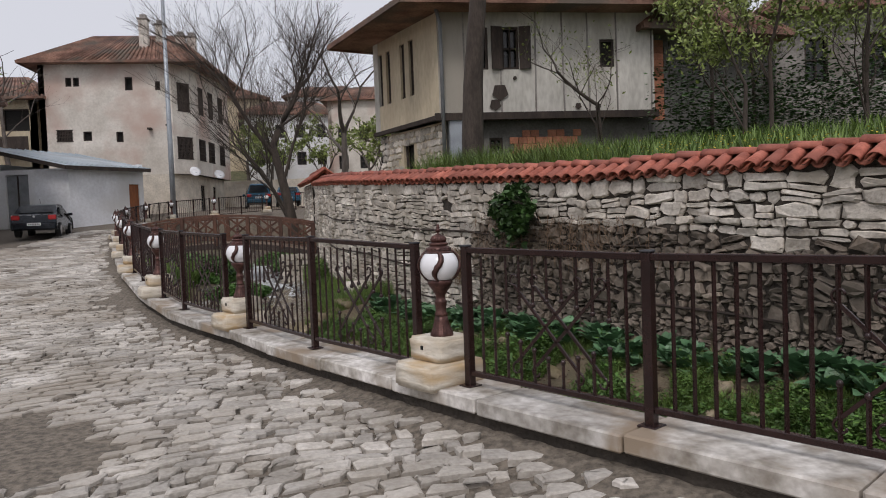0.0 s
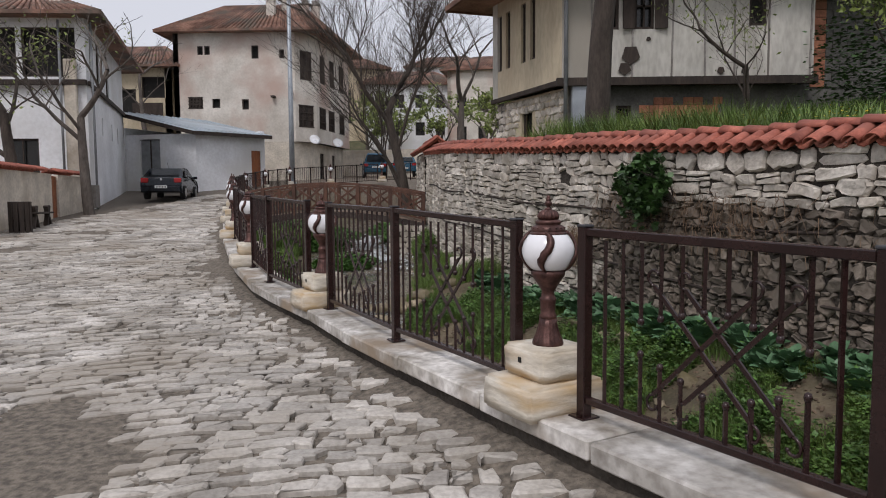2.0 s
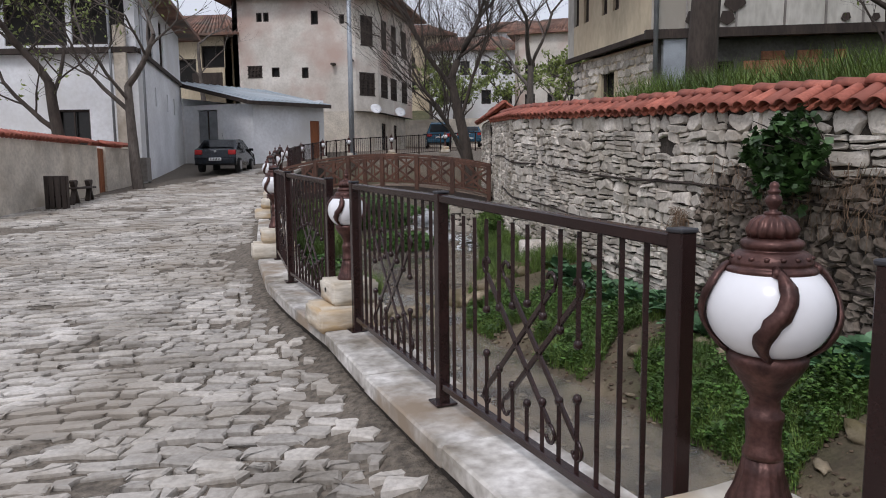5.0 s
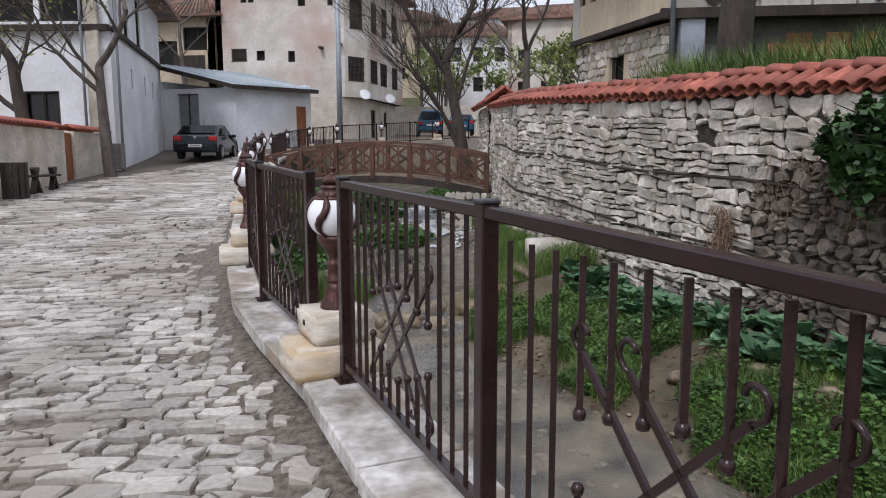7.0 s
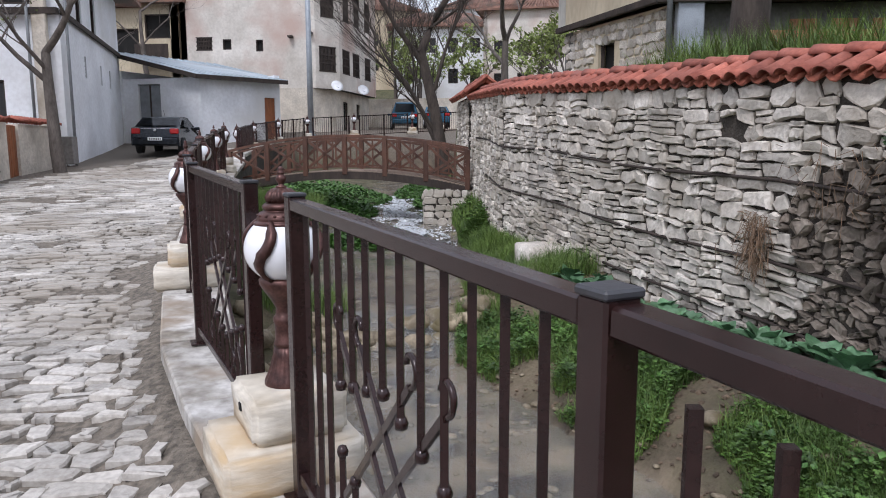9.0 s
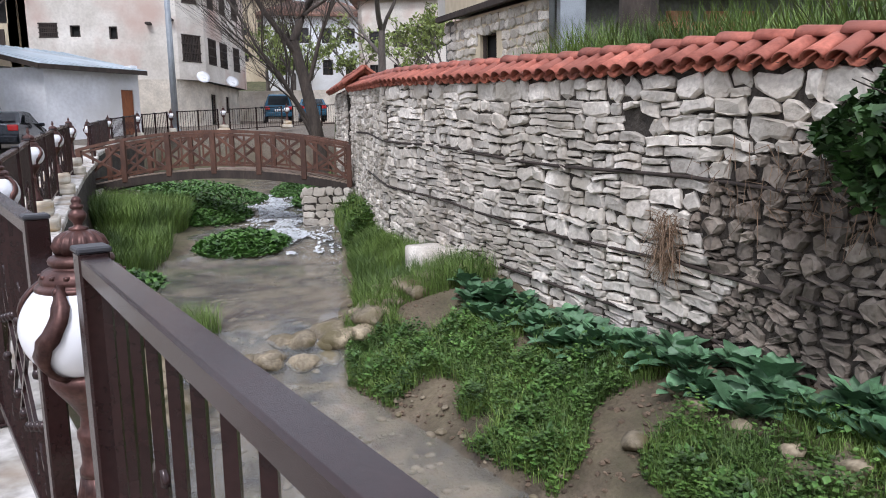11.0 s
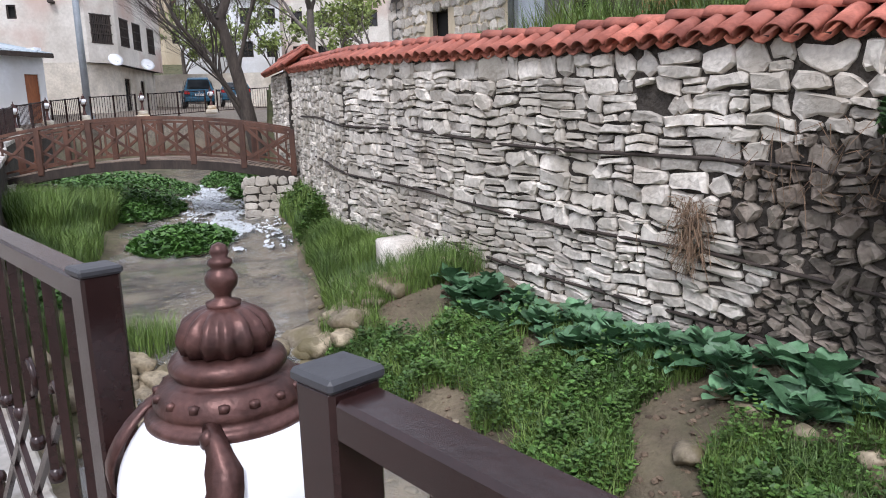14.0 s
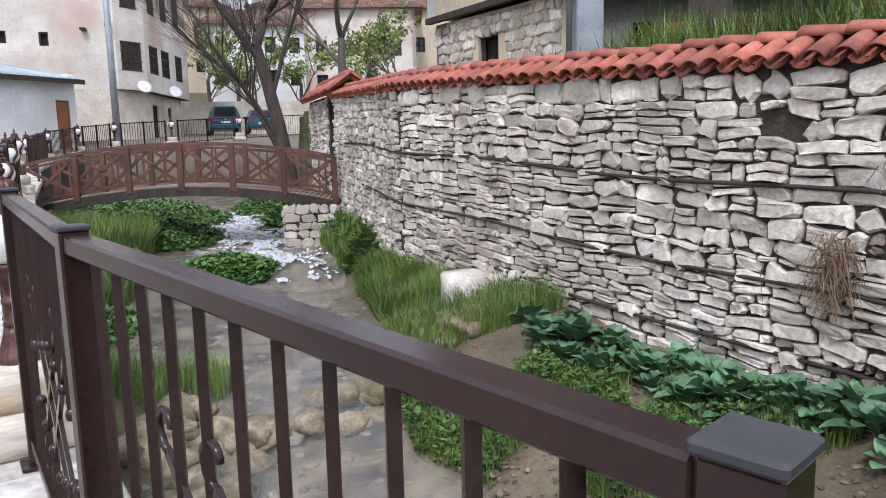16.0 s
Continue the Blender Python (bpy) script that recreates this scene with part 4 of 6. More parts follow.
def hip_roof(corners, z, over, rise, mat, parent, inset=0.45, gutter=True):
    """a hipped roof over a four-cornered plan, with thickness, and rows of tile ridges."""
    c = sum((Vector((*p, 0)) for p in corners), Vector()) / 4
    out = []
    for p in corners:
        q = Vector((*p, 0)) - c
        out.append(c + q * (1 + over / q.length))
    out = [Vector((q.x, q.y, z - 0.12)) for q in out]
    e = [(out[1] - out[0]).length, (out[2] - out[1]).length]
    if e[0] >= e[1]:
        m0, m1 = (out[0] + out[3]) / 2, (out[1] + out[2]) / 2
        quads = [(0, 1, "b", "a"), (1, 2, "b", None), (2, 3, "a", "b"), (3, 0, "a", None)]
    else:
        m0, m1 = (out[0] + out[1]) / 2, (out[2] + out[3]) / 2
        quads = [(0, 1, "a", None), (1, 2, "b", "a"), (2, 3, "b", None), (3, 0, "a", "b")]
    r0, r1 = m0.lerp(m1, inset * 0.6), m1.lerp(m0, inset * 0.6)
    r0.z = r1.z = z + rise
    pt = {"a": r0, "b": r1}
    g = Geo()
    for i, j, k, l in quads:
        pl = [out[i], out[j], pt[k]] + ([pt[l]] if l else [])
        g.add(pl, [tuple(range(len(pl)))])
    g.add([q - Vector((0, 0, 0.02)) for q in out], [(3, 2, 1, 0)])
    for i in range(4):
        g.beam(out[i], out[(i + 1) % 4], 0.08, 0.14)
    roof = part("roof", g, mat, parent, "weathered brown tile roof")
    ridges = Geo()
    for i, j, k, l in quads:
        a, b = out[i], out[j]
        ka, kb = pt[l] if l else pt[k], pt[k]
        n = int((b - a).length / 0.3)
        for s in range(n + 1):
            f = s / n
            lo, hi = a.lerp(b, f), ka.lerp(kb, f)
            ridges.tube([lo + Vector((0, 0, 0.03)), lo.lerp(hi, 0.98) + Vector((0, 0, 0.03))], [0.085, 0.075 if l else 0.03], 5)
    part("tiling", ridges, mat, roof, kind="stuff", smooth=True)
    return roof


def chimney(parent, x, y, z, h, w=0.55):
    g = Geo().box(pose(x, y, z + h / 2), w, w, h, 0.03)
    c = part("chimney", g, M_PLASTER, parent, "plastered chimney")
    part("chimney_cap", Geo().box(pose(x, y, z + h + 0.05), w + 0.16, w + 0.16, 0.1, 0.02).box(pose(x, y, z + h + 0.22), w * 0.7, w * 0.7, 0.25, 0.02), M_CONC, c)


def house_walls(house, corners, z0, z1, faces, mat, thick=0.35, mats=None):
    """walls round a plan given anticlockwise; faces: {edge: [(u0, u1, z0, z1, style)]}."""
    n = len(corners)
    for i in range(n):
        hs = faces.get(i, [])
        g, p0, d, inn = flat_wall(corners[i], corners[(i + 1) % n], z0, z1, [h[:4] for h in hs], thick)
        part("wall", g, (mats or {}).get(i, mat), house)
        for h in hs:
            window(house, p0, d, inn, h[:4], h[4], M_WOOD_D)


def tall_house():
    ob = thing("tall_house", "three-storey cream plastered old house with lattice windows and tile roof", "house")
    cs = [(-19.0, 46.5), (-11.0, 46.5), (-9.85, 47.7), (-8.8, 54.5), (-19, 55)]
    wins = {
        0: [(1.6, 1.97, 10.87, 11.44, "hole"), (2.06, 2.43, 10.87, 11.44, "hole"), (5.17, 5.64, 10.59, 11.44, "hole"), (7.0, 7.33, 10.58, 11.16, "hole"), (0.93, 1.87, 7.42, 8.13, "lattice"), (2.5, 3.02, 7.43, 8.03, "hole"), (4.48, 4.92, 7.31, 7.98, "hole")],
        1: [(0.4, 1.3, 9.3, 11.1, "lattice"), (0.25, 1.4, 6.2, 7.6, "lattice")],
        2: [(0.7, 1.6, 9.3, 11.1, "lattice"), (2.6, 3.5, 9.3, 11.1, "lattice"), (4.6, 5.6, 9.3, 11.1, "lattice"), (0.5, 1.7, 6.2, 7.6, "lattice"), (2.3, 3.5, 6.2, 7.6, "lattice"), (4.6, 5.7, 6.2, 7.6, "lattice")],
    }
    house_walls(ob, cs, 5.2, 12.3, wins, M_PLASTER)
    low = [(-19, 46.5), (-11.2, 46.5), (-10.3, 47.9), (-9.3, 54.3), (-19, 55)]
    house_walls(ob, low, 1.2, 5.2, {2: [(1.6, 2.4, 2.6, 4.6, "hole"), (4, 4.6, 3.6, 4.6, "hole")]}, M_GARDEN)
    part("floor_slab", Geo().add([(x, y, 5.2) for x, y in cs] + [(x, y, 5.35) for x, y in cs], [(4, 3, 2, 1, 0), (5, 6, 7, 8, 9)]), M_CONC, ob)
    hip_roof([(-19, 46.5), (-9.6, 46.5), (-8.8, 54.8), (-19, 55)], 12.4, 1.2, 2.7, M_ROOF_OLD, ob)
    for x, y, z, h in ((-13.0, 48.5, 13.4, 2.2), (-12.2, 49.5, 13.6, 1.9), (-10.8, 49, 13.0, 1.6), (-10.2, 49.6, 13.0, 1.7)):
        chimney(ob, x, y, z, h)
    for x, z in ((-10.2, 4.9), (-9.2, 4.9)):
        dish = thing("satellite_dish", "small white satellite dish on the house wall", "satellite dish", "dishes", at=pose(x + 0.3, 47.0 if x < -10 else 50.0, z + 0.4, 60, 0, 30))
        part("bowl", Geo().spin(I4, [(0.02, 0), (0.2, 0.03), (0.36, 0.1), (0.37, 0.11), (0.2, 0.05), (0.01, 0.02)], 18), M_WHITE, dish, smooth=True)
        part("arm", Geo().beam((0, 0, 0.02), (0, -0.3, 0.35), 0.02, 0.02), M_STEEL, dish)
    # wall vents
    for x, z in ((-12.4, 8.1), (-11.25, 8.3)):
        part("beam_end", Geo().box(pose(x, 46.35, z), 0.25, 0.5, 0.12, 0.01), M_WOOD_D, ob)


tall_house()


def shed():
    ob = thing("white_shed", "low whitewashed outbuilding with pale blue sheet-metal roof", "outbuilding")
    A, C, D, E = (-18.9, 38.9), (-14.4, 38.0), (-11.7, 41.6), (-16.5, 45.5)
    g, p0, d, inn = flat_wall(A, C, 1.4, 5.0, [(1.15, 2.4, 1.5, 4.75)], 0.3)
    part("wall", g, M_WHITE, ob)
    dr = part("door", Geo().box(Matrix.Translation(p0 + d * 1.77 + inn * 0.15 + Vector((0, 0, 3.1))) @ Matrix.Rotation(math.atan2(d.y, d.x), 4, "Z"), 1.25, 0.08, 3.2, 0.02), M_PIPE, ob, "closed grey metal door")
    part("rib", Geo().box(Matrix.Translation(p0 + d * 1.77 + inn * 0.09 + Vector((0, 0, 3.1))) @ Matrix.Rotation(math.atan2(d.y, d.x), 4, "Z"), 0.06, 0.05, 3.2), M_WOOD_D, dr)
    L = (Vector(D) - Vector(C)).length
    g, p0, d, inn = flat_wall(C, D, 1.4, 5.0, [(L - 0.95, L - 0.1, 2.1, 4.25)], 0.3)
    part("wall", g, M_WHITE, ob)
    part("door", Geo().box(Matrix.Translation(p0 + d * (L - 0.52) + inn * 0.12 + Vector((0, 0, 3.17))) @ Matrix.Rotation(math.atan2(d.y, d.x), 4, "Z"), 0.85, 0.08, 2.15, 0.02), M_DOOR_O, ob, "closed orange-brown wooden door")
    for a, b in ((D, E), (E, A)):
        g, *_ = flat_wall(a, b, 1.4, 5.4, [], 0.3)
        part("wall", g, M_WHITE, ob)
    r = Geo()
    top = [Vector((-19.1, 38.4, 6.3)), Vector((-14.3, 37.4, 5.1)), Vector((-11.2, 41.4, 5.15)), Vector((-16.4, 45.8, 6.5))]
    r.add(top + [q - Vector((0, 0, 0.1)) for q in top], [(0, 1, 2, 3), (7, 6, 5, 4), (0, 4, 5, 1), (1, 5, 6, 2), (2, 6, 7, 3), (3, 7, 4, 0)])
    roof = part("roof", r, M_METAL_R, ob, "pale blue sheet-metal roof")
    for i in range(1, 14):
        f = i / 14
        part("seam", Geo().beam(top[1].lerp(top[2], f) + Vector((0, 0, 0.02)), top[0].lerp(top[3], f) + Vector((0, 0, 0.02)), 0.05, 0.04), M_METAL_R, roof)
    part("fascia", Geo().beam(top[0] - Vector((0, 0, 0.12)), top[1] - Vector((0, 0, 0.12)), 0.06, 0.2).beam(top[1] - Vector((0, 0, 0.12)), top[2] - Vector((0, 0, 0.12)), 0.06, 0.2), M_WOOD_D, ob, "dark timber fascia")


shed()


def white_house():
    ob = thing("white_house", "whitewashed two-storey old house with open upper veranda, its shade painted black", "house")
    cs = [(-27, 27.0), (-14.8, 28.0), (-18.6, 38.6), (-27, 39)]
    L = 12.24
    house_walls(ob, cs, 0.6, 6.0, {0: [(9.0, 10.3, 1.3, 3.9, "frame")], 1: [(3.5, 3.8, 4.3, 5.1, "hole"), (6.5, 6.8, 4.3, 5.1, "hole"), (8.5, 8.8, 4.3, 5.1, "hole")]}, M_WHITE)
    # Upper front openings: black sheets paint the veranda's shaded depth.
    house_walls(ob, cs, 6.0, 8.6, {0: [(7.2, 9.6, 6.3, 8.2, "hole"), (9.8, 11.9, 6.3, 8.2, "hole"), (4, 6.9, 6.3, 8.2, "hole")], 1: [(2.6, 3.5, 6.2, 8.2, "frame"), (5.2, 6.1, 6.2, 8.2, "frame"), (0.3, 1.4, 6.1, 8.3, "hole")]}, M_WHITE)
    hip_roof(cs, 8.7, 1.3, 2.2, M_ROOF_OLD, ob)
    for x, y in ((-14.6, 28.2), (-15.6, 27.7)):
        part("drain_pipe", Geo().tube([(x, y - 0.12, 1.1), (x, y - 0.12, 8.4)], 0.05, 8), M_PIPE, ob, "grey drain pipe", smooth=True)
    part("meter_box", Geo().box(pose(-14.6, 27.75, 1.6), 0.4, 0.3, 0.9, 0.02), M_CONC, ob)
    part("corner_post", Geo().box(pose(-15.3, 27.75, 4.2), 0.5, 0.15, 5.5, 0.03), M_GARDEN, ob)
    part("eave_beam", Geo().beam((-27, 26.8, 6.05), (-14.7, 27.8, 6.05), 0.2, 0.2).beam((-14.7, 28, 6.05), (-18.5, 38.6, 6.05), 0.1, 0.16), M_WOOD_D, ob)
    chimney(ob, -17.5, 31, 9.6, 1.6)
    # house further back between the two
    o2 = thing("back_house", "old house with rusty tile roof and timber balcony", "house")
    c2 = [(-29, 47), (-19.5, 47), (-19.5, 56), (-29, 56)]
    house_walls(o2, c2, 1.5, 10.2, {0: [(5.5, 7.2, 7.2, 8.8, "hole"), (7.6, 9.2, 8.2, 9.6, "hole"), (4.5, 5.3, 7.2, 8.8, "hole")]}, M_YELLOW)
    hip_roof(c2, 10.3, 1.2, 2.2, M_ROOF_OLD, o2)
    part("balcony", Geo().box(pose(-20.6, 46.5, 6.8), 2.0, 1.0, 0.15, 0.01).box(pose(-20.6, 46.05, 7.3), 2.0, 0.08, 0.9, 0.01), M_WOOD_D, o2, "dark timber balcony")


white_house()


def garden_wall():
    ob = thing("wall_garden", "rough cream plastered garden wall with clay tile coping", "garden wall", kind="structure")
    pts = [(-12.0, 16.5), (-13.75, 23.6), (-14.05, 24.5), (-14.75, 27.5)]
    gap = thing("garden_gate", "closed brown wooden garden gate between wall ends", "gate")
    for i in (0, 2):
        a, b = pts[i], pts[i + 1]
        g, p0, d, inn = flat_wall(a, b, 0.3, 2.35, [], 0.4)
        part("wall", g, M_GARDEN, ob)
        L = (Vector(b) - Vector(a)).length
        tile = half_tile(0.36, 0.09, 0.1).mesh("coping_tile_small", M_TILE, True)
        for k in range(int(L / 0.21)):
            q = p0 + d * (0.1 + k * 0.21) + inn * 0.2
            for s in (-1, 1):
                f = (inn * s * 0.9 + Vector((0, 0, -0.35))).normalized()
                side = f.cross(Vector((0, 0, 1))).normalized()
                m = Matrix((side, f, side.cross(f))).transposed().to_4x4()
                m.translation = Vector((q.x, q.y, 2.52))
                t = part("tile", tile, None, ob)
                t.matrix_local = m
    a, b = Vector((*pts[1], 0)), Vector((*pts[2], 0))
    e = (b - a).normalized()
    m = Matrix.Translation((a + b) / 2 + Vector((-0.15, 0, 1.55))) @ Matrix.Rotation(math.atan2(e.y, e.x), 4, "Z")
    part("gate_leaf", Geo().box(m, (b - a).length - 0.02, 0.07, 1.5, 0.01), M_DOOR_O, gap)
    for k in range(5):
        part("board", Geo().box(m @ Matrix.Translation((-0.36 + k * 0.18, -0.05, 0)), 0.16, 0.03, 1.48, 0.006), M_DOOR_O, gap)
    # broken bench and a bin by the wall
    be = thing("broken_bench", "broken dark wooden bench beside the garden wall", "bench", at=pose(-12.3, 20.6, road_z(20.6), 0, 0, 105))
    for x in (-0.55, 0.55):
        part("leg", Geo().beam((x - 0.2, 0, 0), (x + 0.12, 0, 0.62), 0.12, 0.07).beam((x + 0.2, 0, 0), (x - 0.12, 0, 0.62), 0.12, 0.07), M_WOOD_D, be)
    part("seat", Geo().box(pose(0, 0, 0.42), 1.4, 0.3, 0.05, 0.008), M_WOOD_D, be)
    bi = thing("slatted_bin", "small dark slatted wooden litter bin", "litter bin", at=pose(-11.95, 19.1, road_z(19.1), 0, 0, 10))
    for k in range(12):
        a = 2 * math.pi * k / 12
        part("slat", Geo().box(Matrix.Rotation(a, 4, "Z") @ Matrix.Translation((0.26, 0, 0.42)), 0.03, 0.11, 0.84, 0.005), M_WOOD_D, bi)
    part("hoop", Geo().spin(Matrix.Translation((0, 0, 0.3)), [(0.2, 0), (0.25, 0), (0.25, 0.05), (0.2, 0.05)], 16), M_IRON, bi)


garden_wall()


def timber_house():
    ob = thing("timber_house", "decaying half-timbered house with stained plaster on a stone base", "house")
    place = Matrix.Translation((-0.18, -0.61, 1.52)) @ Matrix.Scale(1.083, 4) @ Matrix.Translation((0.18, 0.61, -1.52))
    ob.matrix_world = place
    cs = [(2.75, 19.2), (8.85, 19.2), (9.2, 26), (1.09, 22.6)]
    base = {0: M_BLOCK, 3: M_STONE}
    house_walls(ob, cs, 1.9, 4.35, {0: [(1.25, 1.65, 3.45, 3.85, "frame")], 3: [(1.4, 2.0, 2.6, 3.95, "hole")]}, M_BLOCK, mats={3: M_YELLOW})
    up = [(2.55, 18.95), (8.95, 18.95), (9.2, 26), (0.92, 22.7)]
    wn = [(1.0, 1.45, 5.75, 6.95, "frame"), (1.85, 2.35, 5.75, 6.95, "shutter"), (4.75, 5.2, 5.8, 6.6, "hole")]
    lw = [(u, u + 0.28, 5.3, 6.95, "frame") for u in (0.35, 0.9, 1.85, 2.4)]
    house_walls(ob, up, 4.5, 7.5, {0: wn, 3: lw}, M_TIMBERED, mats={3: M_YELLOW})
    hip_roof(up, 7.5, 1.5, 2.4, M_ROOF_OLD, ob)
    part("sill_beam", Geo().beam((2.4, 18.86, 4.42), (9.0, 18.86, 4.42), 0.18, 0.2).beam((2.5, 18.9, 4.42), (0.9, 22.6, 4.42), 0.12, 0.12), M_WOOD_D, ob, "dark rotten sill beam")
    for x, z0, z1 in ((3.3, 4.5, 7.45), (4.35, 4.5, 5.9), (5.35, 4.5, 7.45), (6.2, 4.5, 7.45), (6.95, 4.5, 7.45), (7.8, 4.5, 7.45), (8.85, 4.5, 7.45)):
        part("stud", Geo().beam((x, 18.935, z0), (x + rng.uniform(-0.06, 0.06), 18.935, z1), 0.045, 0.04), M_CONC, ob, "weathered timber stud")
    for x, z, w, h in ((3.45, 4.75, 0.16, 0.4), (4.15, 4.75, 0.35, 0.3), (4.3, 5.1, 0.1, 0.5), (6.6, 4.68, 0.2, 0.2), (7.2, 4.66, 0.14, 0.18), (4.75, 5.5, 0.12, 0.1)):
        part("plaster_hole", Geo().tube([(x, 18.9, z), (x, 18.99, z)], [max(w, h) * 0.5, max(w, h) * 0.42], 5), M_WOOD_D, ob, "hole in the plaster showing dark lath")
    k = 0
    for zi in range(6):
        for xi in range(11):
            x, z = 4.72 + xi * 0.255 + (0.12 if zi % 2 else 0), 2.95 + zi * 0.2
            if x > 6.75 or (zi == 5 and xi % 3 == 0):
                continue
            b = part("brick", Geo().box(I4, 0.24, 0.06, 0.19, 0.006), M_BRICK, ob)
            b.location = (x, 19.18, z)
    pipe = [(2.5, 18.7, 7.4), (2.62, 18.75, 7.0), (2.62, 18.75, 3.0)]
    part("drain_pipe", Geo().tube(pipe, 0.055, 8), M_PIPE, ob, "grey drain pipe", smooth=True)
    part("meter_cabinet", Geo().box(pose(3.05, 18.98, 3.6), 0.5, 0.25, 1.5, 0.02), M_STEEL, ob, "grey metal cabinet")
    # stones of the base on the stream side
    r = random.Random(8)
    st = Geo()
    for v in np.arange(1.9, 4.3, 0.2):
        u = 0.1
        while u < 3.65:
            w = r.uniform(0.14, 0.34)
            if not (1.72 < u + w and u < 2.4 and 2.5 < v < 3.9):
                sv, sf = stone_verts(u + 0.01, u + w - 0.01, v + 0.01, v + 0.19, r.uniform(0.03, 0.06), r)
                st.add([(2.75 - 0.439 * a - 0.8986 * d, 19.2 + 0.8986 * a - 0.439 * d, b) for a, b, d in sv], [f[::-1] for f in sf])
            u += w
    part("stone_base", st, M_STONE, ob, "whitish rubble base", kind="stuff")
    # brick and block extension
    ex = thing("block_extension", "unplastered grey block extension with a brick strip", "house extension", at=place)
    g, p0, d, inn = flat_wall((8.95, 19.4), (13.2, 20.2), 2.6, 7.0, [], 0.3)
    part("wall", g, M_BLOCK, ex)
    for zi in range(12):
        for xi in range(4):
            b = part("block", Geo().box(I4, 0.4, 0.05, 0.19, 0.005), M_BRICK if xi == 0 else M_BLOCK, ex)
            q = p0 + d * (0.35 + xi * 0.42 + (0.2 if zi % 2 and xi else 0)) - inn * 0.01
            b.matrix_local = Matrix.Translation((q.x, q.y, 4.4 + zi * 0.2)) @ Matrix.Rotation(math.atan2(d.y, d.x), 4, "Z")
    hip_roof([(8.95, 19.4), (13.2, 20.2), (13, 27), (9.2, 26)], 7.0, 1.0, 1.8, M_ROOF_OLD, ex)
    # house at the back of the garden
    bh = thing("garden_house", "distant plastered house with brown tile roof behind the garden", "house")
    c3 = [(15.5, 23), (26, 20), (28, 30), (17, 32)]
    house_walls(bh, c3, 2.0, 8.5, {0: [(1, 1.8, 6, 7.6, "frame"), (3, 3.8, 6, 7.6, "frame"), (5, 5.8, 6, 7.6, "frame"), (7, 7.8, 6, 7.6, "frame")]}, M_CONC)
    hip_roof(c3, 8.6, 1.0, 2.2, M_ROOF_OLD, bh)


timber_house()


def gate_pillar():
    ob = thing("wall_gatehouse", "pebbled stone gate pillar with a small tiled roof beside the bridge", "gate pillar", kind="structure")
    p, _ = along(WALL, 25.3, 27.6)
    part("core", slab_wall(p, 0, 2.3, lambda u: 3.0, lambda u: -0.3, 0.5, 1), M_MORTAR_GAP, ob)
    stone_wall(ob, p, 0, 2.3, lambda u: 3.0, lambda u: 0.0, 1, (M_STONE, M_STONE_OLD), size=(0.09, 0.17), width=(0.1, 0.22), seed=9)
    ln, L = along(WALL, 24.2, 27.9)
    tile_coping(ob, ln, 0, L, lambda u: 3.05, 0.6, 0.225, 0.25, 0.42, depth=0.72)
    part("lintel", slab_wall(ln, 0, L, lambda u: 3.06, lambda u: 2.92, 0.55, 1), M_WOOD_D, ob, "dark timber lintel")


gate_pillar()


